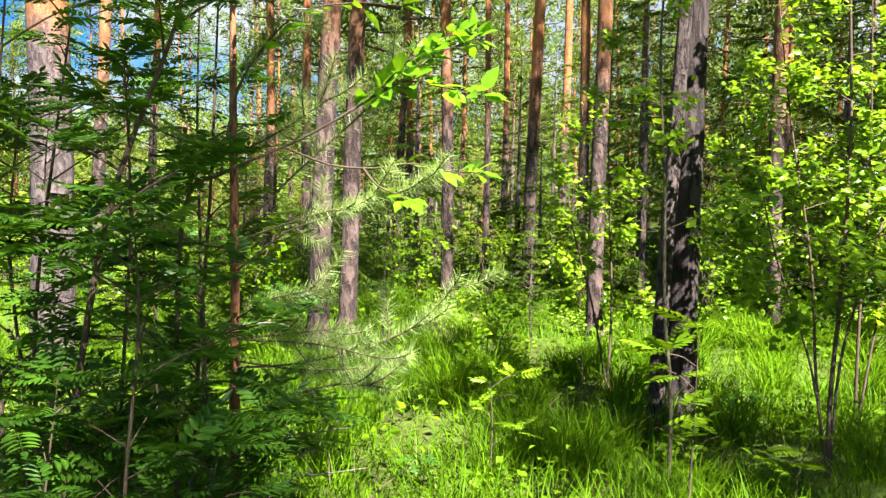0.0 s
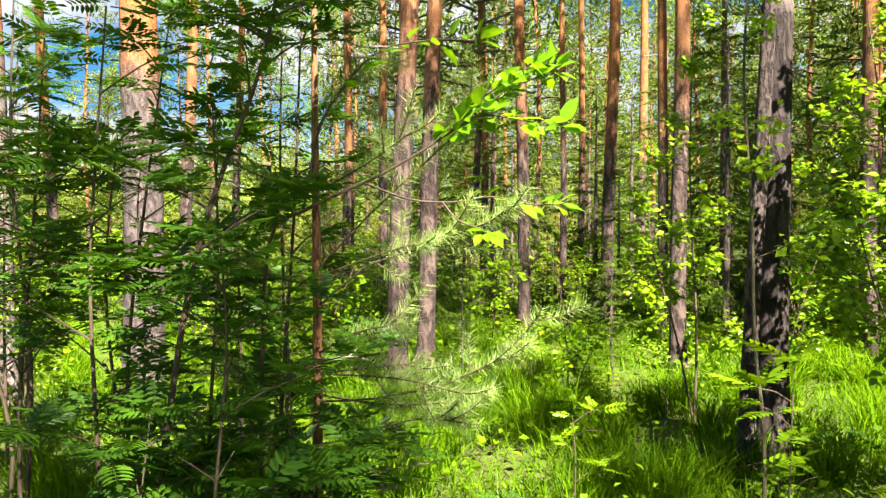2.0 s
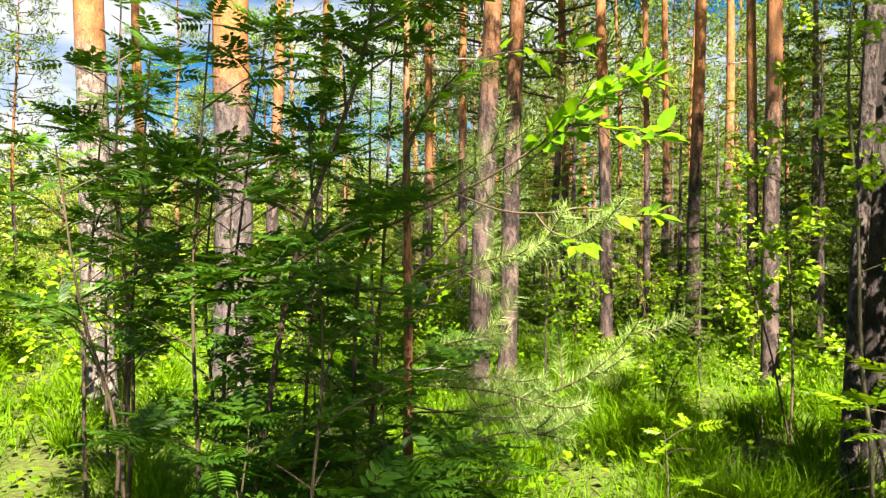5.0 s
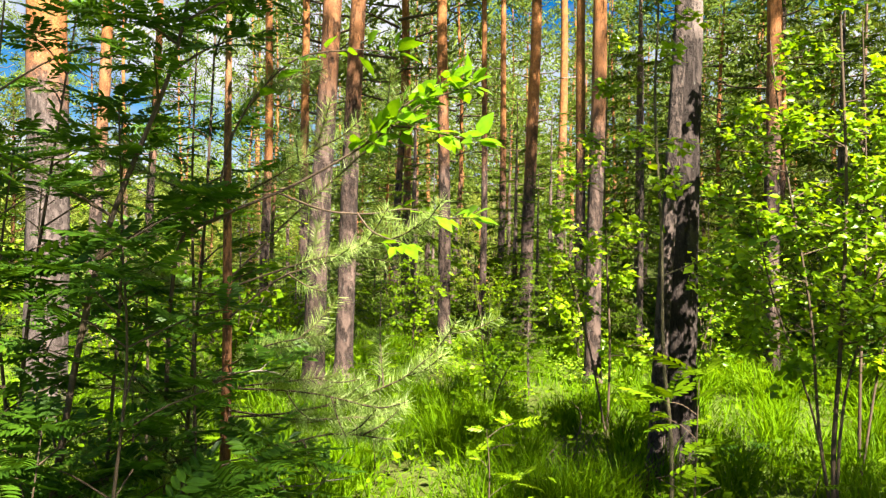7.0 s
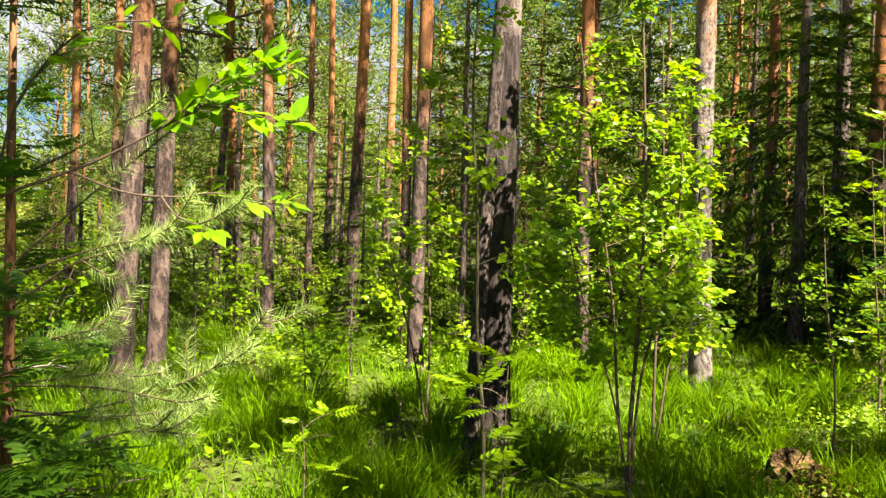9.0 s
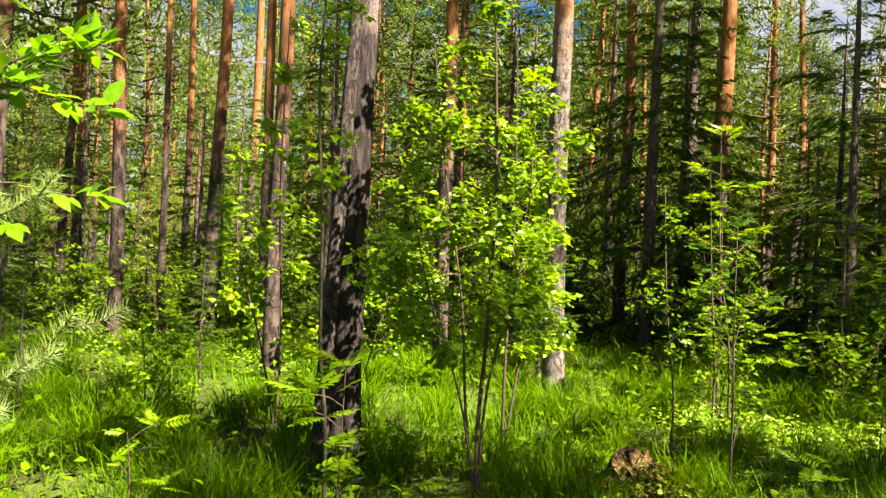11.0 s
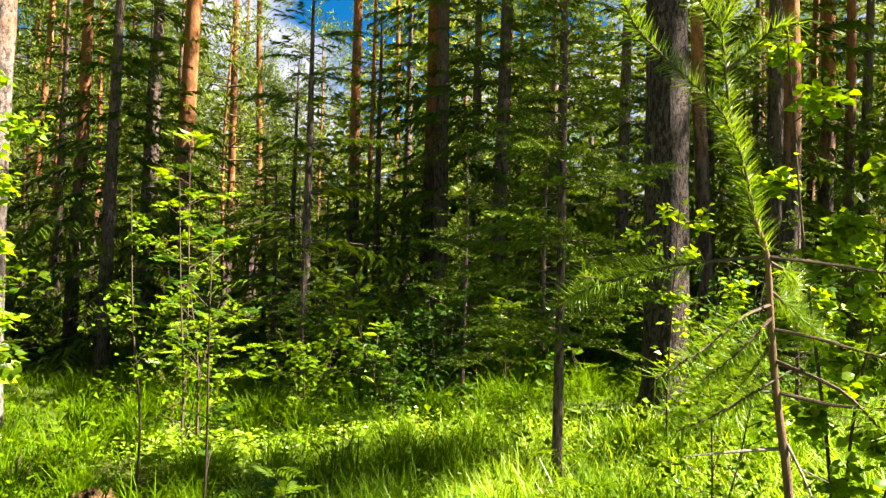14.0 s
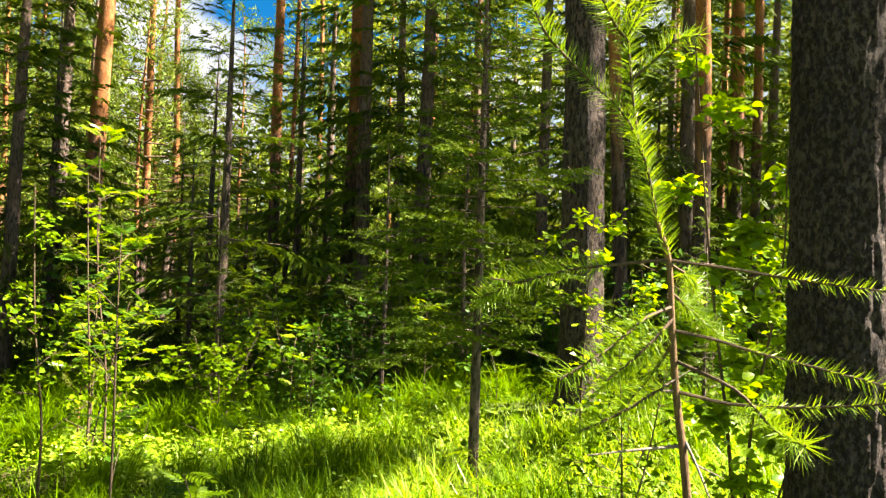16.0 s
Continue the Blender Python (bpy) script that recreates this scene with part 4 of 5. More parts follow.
# the shaded young pine, with its lit shoots reaching to the side
S = (-0.89, 3.31)
pine_sapling([(S[0], S[1], -0.08), (-0.885, 3.31, 1.0), (-0.90, 3.315, 2.0), (-0.905, 3.31, 3.1)], 0.026,
             [(0.30, (-0.89, 3.31, 0.80), (-0.606, 3.154, 0.852), (-0.335, 3.157, 0.919), (-0.132, 3.138, 1.012), (-0.01, 3.107, 1.131), (0.054, 3.067, 1.23)),
              (0.50, (-0.89, 3.31, 1.20), (-0.666, 3.205, 1.37), (-0.526, 3.183, 1.426), (-0.343, 3.159, 1.468), (-0.172, 3.123, 1.449)),
              (0.30, (-0.89, 3.31, 1.36), (-0.607, 3.242, 1.634), (-0.402, 3.237, 1.82), (-0.242, 3.209, 1.977), (-0.119, 3.161, 2.147)),
              (0.35, (-0.89, 3.31, 1.33), (-0.526, 3.183, 1.453), (-0.272, 3.116, 1.514), (-0.051, 3.026, 1.609)),
              (0.20, (-0.89, 3.31, 1.00), (-0.693, 3.127, 1.115), (-0.44, 3.079, 1.174)),
              (0.30, (-0.89, 3.31, 0.92), (-0.611, 3.175, 0.974), (-0.405, 3.163, 1.003)),
              (0.30, (-0.89, 3.31, 0.72), (-0.64, 3.103, 0.737), (-0.414, 3.086, 0.791), (-0.178, 3.04, 0.785)),
              (0.30, (-0.89, 3.31, 0.83), (-0.561, 3.157, 0.829), (-0.288, 3.148, 0.848)),
              (0.30, (-0.89, 3.31, 0.92), (-0.505, 3.087, 0.946), (-0.207, 2.962, 0.91)),
              (0.20, (-0.89, 3.31, 1.95), (-0.735, 3.184, 2.119), (-0.494, 3.211, 2.218)),
              (0.20, (-0.89, 3.31, 1.69), (-0.668, 3.194, 1.788), (-0.461, 3.166, 1.922))] +
             [(0.2, (-0.89, 3.31, 0.95), (-1.1, 3.15, 0.92), (-1.3, 3.05, 0.97)),
              (0.2, (-0.89, 3.31, 0.72), (-0.95, 3.05, 0.70), (-1.02, 2.85, 0.72)),
              (0.2, (-0.89, 3.31, 1.30), (-1.1, 3.4, 1.32), (-1.35, 3.5, 1.40)),
              (0.2, (-0.90, 3.31, 1.70), (-1.1, 3.2, 1.75), (-1.3, 3.15, 1.86)),
              (0.2, (-0.90, 3.31, 2.50), (-0.75, 3.35, 2.62), (-0.55, 3.4, 2.8)),
              (0.2, (-0.90, 3.31, 2.60), (-1.1, 3.25, 2.72), (-1.25, 3.2, 2.9)),
              (0.1, (-0.905, 3.31, 2.8), (-0.905, 3.31, 3.3))],
             [((-0.88, 3.3, 0.62), (-0.7, 3.22, 0.66), (-0.5, 3.18, 0.60)), ((-0.88, 3.3, 0.52), (-0.65, 3.2, 0.48), (-0.45, 3.15, 0.50)),
              ((-0.88, 3.3, 0.7), (-0.66, 3.2, 0.60), (-0.52, 3.12, 0.42)), ((-0.88, 3.3, 0.98), (-0.7, 3.26, 1.0), (-0.55, 3.2, 0.96)),
              ((-0.88, 3.3, 0.44), (-0.6, 3.16, 0.40), (-0.3, 3.08, 0.46)), ((-0.88, 3.3, 0.58), (-0.62, 3.24, 0.54), (-0.34, 3.2, 0.60)),
              ((-0.88, 3.3, 0.36), (-0.7, 3.2, 0.28), (-0.42, 3.14, 0.30)), ((-0.6, 3.18, 0.46), (-0.48, 3.14, 0.56), (-0.36, 3.1, 0.72))],
             "young pine with orange-brown stem, dead lower twigs and needled shoots", 11, 0.16, 0.062, 820, None, M_GLAUC)

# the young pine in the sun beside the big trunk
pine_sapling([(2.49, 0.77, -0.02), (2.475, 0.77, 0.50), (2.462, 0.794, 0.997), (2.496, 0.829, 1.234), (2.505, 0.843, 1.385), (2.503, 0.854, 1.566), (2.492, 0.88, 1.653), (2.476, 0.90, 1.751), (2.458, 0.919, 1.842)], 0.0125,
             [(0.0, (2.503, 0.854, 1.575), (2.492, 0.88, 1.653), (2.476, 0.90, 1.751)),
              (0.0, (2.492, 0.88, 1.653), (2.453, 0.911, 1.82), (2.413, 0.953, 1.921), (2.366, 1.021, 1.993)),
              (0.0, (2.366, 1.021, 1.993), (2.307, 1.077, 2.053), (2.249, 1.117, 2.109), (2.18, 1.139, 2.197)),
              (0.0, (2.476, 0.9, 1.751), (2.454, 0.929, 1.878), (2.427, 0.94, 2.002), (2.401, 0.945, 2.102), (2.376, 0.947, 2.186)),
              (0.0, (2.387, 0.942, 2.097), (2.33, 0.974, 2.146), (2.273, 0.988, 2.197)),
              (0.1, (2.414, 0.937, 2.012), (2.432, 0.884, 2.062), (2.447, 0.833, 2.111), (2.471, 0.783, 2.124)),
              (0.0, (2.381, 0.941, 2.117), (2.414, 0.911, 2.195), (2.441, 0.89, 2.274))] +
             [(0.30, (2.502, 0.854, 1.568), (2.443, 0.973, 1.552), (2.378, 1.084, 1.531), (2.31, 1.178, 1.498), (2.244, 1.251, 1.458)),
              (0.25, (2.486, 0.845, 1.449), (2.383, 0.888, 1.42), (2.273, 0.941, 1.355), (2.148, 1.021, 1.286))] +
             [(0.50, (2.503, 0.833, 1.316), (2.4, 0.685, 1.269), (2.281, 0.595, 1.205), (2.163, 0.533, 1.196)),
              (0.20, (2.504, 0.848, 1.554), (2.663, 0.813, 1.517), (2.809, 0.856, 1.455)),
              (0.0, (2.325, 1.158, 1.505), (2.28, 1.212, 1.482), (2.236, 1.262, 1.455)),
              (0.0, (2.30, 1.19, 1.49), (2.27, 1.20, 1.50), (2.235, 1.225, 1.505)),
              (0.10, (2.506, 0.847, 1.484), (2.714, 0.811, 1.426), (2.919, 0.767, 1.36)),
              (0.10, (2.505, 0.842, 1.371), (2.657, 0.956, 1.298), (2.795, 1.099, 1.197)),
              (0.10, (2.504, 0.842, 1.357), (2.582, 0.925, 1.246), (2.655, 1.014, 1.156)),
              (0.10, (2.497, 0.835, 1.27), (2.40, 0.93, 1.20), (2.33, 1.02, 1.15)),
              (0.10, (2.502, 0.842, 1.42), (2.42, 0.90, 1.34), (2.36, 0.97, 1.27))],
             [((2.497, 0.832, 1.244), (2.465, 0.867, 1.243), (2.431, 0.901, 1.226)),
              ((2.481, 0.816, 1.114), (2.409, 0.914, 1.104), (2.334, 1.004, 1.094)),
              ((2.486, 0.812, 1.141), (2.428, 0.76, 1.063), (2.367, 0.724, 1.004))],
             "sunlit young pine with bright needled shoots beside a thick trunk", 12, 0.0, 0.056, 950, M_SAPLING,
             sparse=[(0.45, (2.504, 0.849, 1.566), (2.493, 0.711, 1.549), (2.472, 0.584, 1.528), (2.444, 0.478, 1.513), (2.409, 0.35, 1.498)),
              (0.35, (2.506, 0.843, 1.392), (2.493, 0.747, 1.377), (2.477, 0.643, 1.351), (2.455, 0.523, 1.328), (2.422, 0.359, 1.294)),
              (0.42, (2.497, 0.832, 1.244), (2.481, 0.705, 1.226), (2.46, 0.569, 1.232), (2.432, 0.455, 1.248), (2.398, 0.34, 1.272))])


# a seedling with pale fresh tips in the clearing
pine_sapling([(5.30, 6.22, 0.0), (5.30, 6.22, 0.35), (5.31, 6.22, 0.62)], 0.010,
             [(0.1, (5.31, 6.22, 0.55), (5.31, 6.22, 0.70), (5.31, 6.22, 0.84)), (0.1, (5.30, 6.22, 0.52), (5.38, 6.18, 0.60), (5.43, 6.15, 0.70)),
              (0.1, (5.30, 6.22, 0.50), (5.22, 6.25, 0.58), (5.17, 6.27, 0.67)), (0.2, (5.30, 6.22, 0.36), (5.40, 6.24, 0.41), (5.48, 6.25, 0.45)),
              (0.2, (5.30, 6.22, 0.34), (5.21, 6.17, 0.38), (5.13, 6.14, 0.43))],
             [((5.30, 6.22, 0.2), (5.37, 6.2, 0.22), (5.44, 6.18, 0.2))],
             "small pine seedling with pale yellow-green tips in the grass", 13, 0.0, 0.045, 1500, None, M_LIGHT_N)


def rowan(ctrl, radius, leaves, seed, size=0.215, label="", mat=None, low=0.25, twigs=9, reach=0.38):
    """A rowan sapling: thin bent stem, side twigs and feathered leaves."""
    rng = np.random.default_rng(seed)
    x, y = ctrl[0][0], ctrl[0][1]
    base = np.array(at_ground(x, y, 0.03))
    ob = thing("rowan_sapling", tuple(base), label or "slender rowan sapling with feathered dark green leaves", "sapling", "rowan saplings")
    pts = np.array([(px - x, py - y, pz - base[2]) for px, py, pz in ctrl]); pts[0] = 0
    line = curve_pts(pts, 20)
    stem = Geo()
    tube(stem, line, np.linspace(radius, radius * 0.3, len(line)), 8, 0.03, rng)
    ends = [(line[-1], unit(line[-1] - line[-3]))]
    anchors = []
    for k in range(twigs):
        u = low + (0.97 - low) * (k + rng.random()) / twigs
        p = line[min(len(line) - 1, int(u * (len(line) - 1)))]
        az = k * 2.39 + rng.normal(0, 0.5)
        ln = reach * (0.5 + 0.8 * rng.random()) * (1.15 - 0.5 * u)
        d = np.array([math.cos(az), math.sin(az), 0.45 + 0.3 * rng.random()])
        q = curve_pts([p, p + d * ln * 0.5, p + d * ln + [0, 0, -0.03]], 6)
        tube(stem, q, np.linspace(radius * 0.4, 0.002, len(q)), 5)
        anchors += [(q[-1], d), (q[-2], d), (q[-1], d), (q[3], d)]
    anchors += ends * 4
    P, A, L = [], [], []
    for k in range(leaves):
        p, d = anchors[int(rng.integers(len(anchors)))]
        az = rng.random() * 6.28
        P.append(p + rng.normal(0, 0.012, 3))
        A.append(0.45 * d + np.array([math.cos(az), math.sin(az), rng.normal(0.05, 0.22)])); L.append(size * (0.6 + 0.55 * rng.random()))
    up = np.array([0, 0, 1.0]) + rng.normal(0, 0.22, (leaves, 3))
    part("stem", stem, M_TWIG, ob, "", True)
    L = np.array(L) * 0.85
    single_leaves(ob, "feathered", ROWAN, mat or M_ROWAN, np.array(P), np.array(A), up, L, L)
    return ob


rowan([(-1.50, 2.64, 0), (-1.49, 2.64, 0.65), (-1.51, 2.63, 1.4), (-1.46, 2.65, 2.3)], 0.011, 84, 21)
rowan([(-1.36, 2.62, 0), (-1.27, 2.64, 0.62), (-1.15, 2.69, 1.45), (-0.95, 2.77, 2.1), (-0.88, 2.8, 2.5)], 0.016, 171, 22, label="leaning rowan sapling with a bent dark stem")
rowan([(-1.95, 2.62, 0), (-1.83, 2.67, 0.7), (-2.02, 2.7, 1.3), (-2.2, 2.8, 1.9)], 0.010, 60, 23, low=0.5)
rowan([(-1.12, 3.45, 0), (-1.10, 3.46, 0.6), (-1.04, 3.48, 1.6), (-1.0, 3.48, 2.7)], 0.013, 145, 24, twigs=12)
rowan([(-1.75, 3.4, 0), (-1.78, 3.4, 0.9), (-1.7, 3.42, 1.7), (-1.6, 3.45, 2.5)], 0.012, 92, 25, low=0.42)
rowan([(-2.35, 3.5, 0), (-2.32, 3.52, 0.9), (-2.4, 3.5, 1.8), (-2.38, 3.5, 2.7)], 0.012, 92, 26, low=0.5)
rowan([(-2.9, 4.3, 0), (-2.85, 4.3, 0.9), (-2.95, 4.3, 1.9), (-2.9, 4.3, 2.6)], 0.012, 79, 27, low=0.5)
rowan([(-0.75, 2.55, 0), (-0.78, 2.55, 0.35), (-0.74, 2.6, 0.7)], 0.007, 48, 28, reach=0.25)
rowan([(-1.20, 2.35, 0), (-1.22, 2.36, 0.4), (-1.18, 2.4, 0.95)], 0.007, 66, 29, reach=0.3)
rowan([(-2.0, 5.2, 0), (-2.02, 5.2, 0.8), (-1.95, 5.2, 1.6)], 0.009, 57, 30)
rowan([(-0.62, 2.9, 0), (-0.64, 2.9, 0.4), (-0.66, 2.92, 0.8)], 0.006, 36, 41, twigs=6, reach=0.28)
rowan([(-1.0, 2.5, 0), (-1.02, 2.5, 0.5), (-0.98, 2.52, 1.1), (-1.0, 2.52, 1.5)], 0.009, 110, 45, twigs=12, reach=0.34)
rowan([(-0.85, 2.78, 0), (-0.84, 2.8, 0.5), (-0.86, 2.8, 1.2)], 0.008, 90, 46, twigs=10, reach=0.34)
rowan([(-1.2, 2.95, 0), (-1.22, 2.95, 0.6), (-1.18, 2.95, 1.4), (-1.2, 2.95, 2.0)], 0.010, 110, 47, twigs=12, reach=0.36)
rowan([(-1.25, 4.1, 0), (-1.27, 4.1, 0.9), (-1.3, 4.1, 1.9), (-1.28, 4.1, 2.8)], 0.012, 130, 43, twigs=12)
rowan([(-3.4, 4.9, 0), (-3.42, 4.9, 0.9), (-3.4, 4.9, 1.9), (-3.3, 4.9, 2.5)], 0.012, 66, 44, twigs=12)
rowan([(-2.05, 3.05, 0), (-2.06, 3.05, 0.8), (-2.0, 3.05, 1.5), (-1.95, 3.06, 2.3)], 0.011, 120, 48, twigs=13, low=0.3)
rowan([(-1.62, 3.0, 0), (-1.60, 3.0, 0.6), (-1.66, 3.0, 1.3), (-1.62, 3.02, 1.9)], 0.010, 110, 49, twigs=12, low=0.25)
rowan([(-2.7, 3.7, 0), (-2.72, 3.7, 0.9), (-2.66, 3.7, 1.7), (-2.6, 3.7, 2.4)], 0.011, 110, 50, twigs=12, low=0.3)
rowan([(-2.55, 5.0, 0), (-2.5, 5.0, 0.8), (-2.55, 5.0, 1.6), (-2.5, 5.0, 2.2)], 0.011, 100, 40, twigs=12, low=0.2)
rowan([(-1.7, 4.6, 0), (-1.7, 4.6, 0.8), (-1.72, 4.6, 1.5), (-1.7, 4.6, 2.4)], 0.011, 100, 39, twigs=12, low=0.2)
# the sprouts in front of the double pine and in the clearing;
# rowans given the birch green have sunlight painted into their leaf colour
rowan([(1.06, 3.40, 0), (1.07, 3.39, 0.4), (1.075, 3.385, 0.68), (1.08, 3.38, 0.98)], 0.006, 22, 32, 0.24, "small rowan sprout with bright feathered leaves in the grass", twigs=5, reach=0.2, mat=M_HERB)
rowan([(0.25, 4.3, 0), (0.26, 4.3, 0.3), (0.24, 4.3, 0.55)], 0.005, 12, 33, 0.17, "small rowan sprout with bright feathered leaves in the grass", twigs=4, reach=0.18, mat=M_BIRCH_LIT_ROWAN)
rowan([(6.9, 5.2, 0.2), (6.9, 5.2, 0.6), (6.95, 5.2, 1.05)], 0.006, 20, 34, 0.2, "small rowan sprout with bright feathered leaves in the grass", twigs=5, reach=0.25, mat=M_BIRCH_LIT_ROWAN)
rowan([(4.9, 4.0, 0.1), (4.9, 4.0, 0.4), (4.92, 4.0, 0.72)], 0.005, 12, 35, 0.17, "small rowan sprout with bright feathered leaves in the grass", twigs=4, reach=0.2, mat=M_BIRCH_LIT_ROWAN)
rowan([(5.40, 6.01, 0), (5.38, 6.02, 0.7), (5.30, 6.1, 1.6), (5.27, 6.12, 2.7)], 0.012, 120, 36, 0.2, "slim rowan sapling in the clearing, its green lightened as in sun", twigs=16, mat=M_BIRCH_LIT_ROWAN)
rowan([(6.1, 7.0, 0), (6.1, 7.0, 1.0), (6.05, 7.0, 2.6)], 0.012, 80, 37, 0.2, twigs=14)
rowan([(7.6, 5.9, 0.3), (7.6, 5.9, 0.9), (7.55, 5.95, 1.5)], 0.009, 46, 65, 0.2, "small rowan sapling with leaves lightened as in sun before dark spruces", twigs=8, mat=M_BIRCH_LIT_ROWAN)
rowan([(8.6, 4.6, 0.3), (8.6, 4.6, 0.9), (8.65, 4.62, 1.3)], 0.008, 36, 66, 0.2, "small rowan sapling with leaves lightened as in sun before dark spruces", twigs=7, mat=M_BIRCH_LIT_ROWAN)
rowan([(8.3, 6.9, 0.3), (8.3, 6.9, 1.1), (8.35, 6.9, 2.0)], 0.010, 60, 67, 0.2, "small rowan sapling with leaves lightened as in sun before dark spruces", twigs=10, mat=M_BIRCH_LIT_ROWAN)
rowan([(3.83, 4.19, 0), (3.84, 4.2, 0.5), (3.82, 4.2, 1.2), (3.86, 4.25, 1.75)], 0.009, 30, 38, 0.18)


def leafy_shrub(base, stems, leaves, seed, size=0.055, name="birch_shrub", label="", mat=None, reach=0.35, twig_step=9, low=0.3, template=None, group="broadleaf shrubs", wide=0.95, wood_mat=None):
    """A young broadleaf tree: several thin stems, fine twigs and many small leaves."""
    rng = np.random.default_rng(seed)
    x, y = base
    b = np.array(at_ground(x, y, 0.03))
    ob = thing(name, tuple(b), label, "shrub", group)
    wood, leaf = Geo(), Geo()
    P, A = [], []
    for r0, ctrl in stems:
        line = curve_pts(np.array([(0, 0, 0)] + [(px - x, py - y, pz - b[2]) for px, py, pz in ctrl]), 22)
        tube(wood, line, np.linspace(r0, r0 * 0.3, len(line)), 8, 0.03, rng)
        for k in range(twig_step):
            u = low + (0.98 - low) * (k + rng.random()) / twig_step
            p = line[int(u * (len(line) - 1))]
            az = k * 2.39 + rng.normal(0, 0.6)
            ln = reach * (0.5 + 0.9 * rng.random()) * (1.25 - 0.7 * u)
            d = np.array([math.cos(az), math.sin(az), 0.15 + 0.45 * rng.random()])
            q = curve_pts([p, p + d * ln * 0.5, p + d * ln * 0.98 + [0, 0, -0.05 * ln]], 8)
            tube(wood, q, np.linspace(r0 * 0.35, 0.0015, len(q)), 5)
            for s in range(4):
                w = q[2 + s] + 0
                e = w + unit(d + rng.normal(0, 0.7, 3)) * ln * 0.45
                tube(wood, [w, e], [0.0022, 0.001], 4)
                for v in (0.25, 0.5, 0.75, 1.0):
                    P.append(w + (e - w) * v); A.append(unit(e - w))
            P += list(q[3:]); A += [unit(d)] * len(q[3:])
    P, A = np.array(P), np.array(A)
    pick = rng.integers(0, len(P), leaves)
    az = rng.random(leaves) * 6.28
    dirs = 0.5 * A[pick] + np.stack([np.cos(az), np.sin(az), rng.normal(-0.25, 0.35, leaves)], 1)
    up = np.array([0.22, -0.45, 0.9]) + rng.normal(0, 0.42, (leaves, 3))      # turned to the light
    L = size * (0.6 + 0.7 * rng.random(leaves))
    at = P[pick] + rng.normal(0, 0.03, (leaves, 3))
    part("stem", wood, wood_mat or M_TWIG, ob, "", True)
    if leaves < 300:
        single_leaves(ob, "broad", template or SMALL_LEAF, mat or M_BIRCH_LIT_ROWAN, at, dirs, up, L, L * wide, True)
    else:
        scatter(leaf, template or SMALL_LEAF, at, dirs, up, L, L * wide)
        part("leaves", leaf, mat or M_BIRCH_LIT_ROWAN, ob, "", template is LEAF)
    return ob


leafy_shrub((2.23, 4.55), [(0.017, [(2.24, 4.6, 0.4), (2.30, 4.66, 1.0), (2.34, 4.7, 1.9), (2.30, 4.72, 2.9), (2.28, 4.75, 3.6)]), (0.012, [(2.18, 4.65, 0.5), (2.14, 4.7, 1.2), (2.0, 4.72, 2.0), (1.92, 4.8, 2.8)]),
                            (0.011, [(2.3, 4.6, 0.7), (2.55, 4.7, 1.5), (2.65, 4.8, 2.5)]), (0.009, [(2.1, 4.55, 0.6), (1.85, 4.5, 1.25), (1.72, 4.45, 1.7)])],
            5600, 51, 0.053, label="sunlit young birch shrub with fresh yellow-green leaves", reach=0.62, twig_step=15, wide=0.70, low=0.42, template=LEAF)
leafy_shrub((2.75, 5.3), [(0.013, [(2.75, 5.3, 0.8), (2.8, 5.35, 1.8), (2.78, 5.4, 3.1)]), (0.010, [(2.9, 5.35, 0.8), (3.1, 5.4, 1.6), (3.15, 5.5, 2.3)])],
            1700, 52, 0.066, label="young birch shrub with fresh green leaves", reach=0.36)
leafy_shrub((1.35, 6.6), [(0.012, [(1.36, 6.6, 0.8), (1.3, 6.6, 2.0), (1.32, 6.6, 3.4)]), (0.010, [(1.2, 6.6, 0.7), (1.0, 6.55, 1.4), (0.95, 6.5, 1.9)])],
            1300, 53, 0.06, label="young broadleaf shrub in front of pine trunks", reach=0.4)
leafy_shrub((4.16, 5.22), [(0.011, [(4.16, 5.22, 0.5), (4.1, 5.27, 1.2), (4.06, 5.3, 2.1)])], 420, 54, 0.055, label="spindly birch sapling beside a rotten stump", reach=0.32, mat=M_HERB)
leafy_shrub((4.95, 5.7), [(0.012, [(4.95, 5.7, 0.6), (4.92, 5.75, 1.4), (4.9, 5.8, 2.3)]), (0.008, [(5.1, 5.7, 0.6), (5.3, 5.7, 1.3)])], 700, 55, 0.055, label="young birch in the clearing with green leaves", reach=0.36, mat=M_HERB)
leafy_shrub((4.45, 0.85), [(0.011, [(4.45, 0.9, 0.8), (4.44, 1.0, 1.7), (4.42, 1.08, 2.75)]), (0.009, [(4.45, 0.8, 0.9), (4.47, 0.68, 1.6), (4.46, 0.66, 2.2)]), (0.008, [(4.5, 0.65, 0.7), (4.6, 0.5, 1.5)])],
            2700, 56, 0.056, label="young birch with small sunlit yellow-green leaves", reach=0.30, template=LEAF, wide=0.85)
leafy_shrub((4.9, 1.5), [(0.008, [(4.9, 1.5, 0.6), (4.85, 1.52, 1.3)]), (0.008, [(5.0, 1.4, 0.5), (5.1, 1.3, 1.1)])], 480, 57, 0.055, label="low broadleaf shrub in the grass", reach=0.35, mat=M_HERB)
leafy_shrub((6.2, 2.1), [(0.010, [(6.2, 2.1, 0.8), (6.15, 2.05, 1.6), (6.1, 2.0, 2.2)]), (0.010, [(6.4, 1.9, 0.8), (6.5, 1.8, 1.6)])], 800, 58, 0.06, label="broadleaf shrub with layered green leaves", reach=0.45)
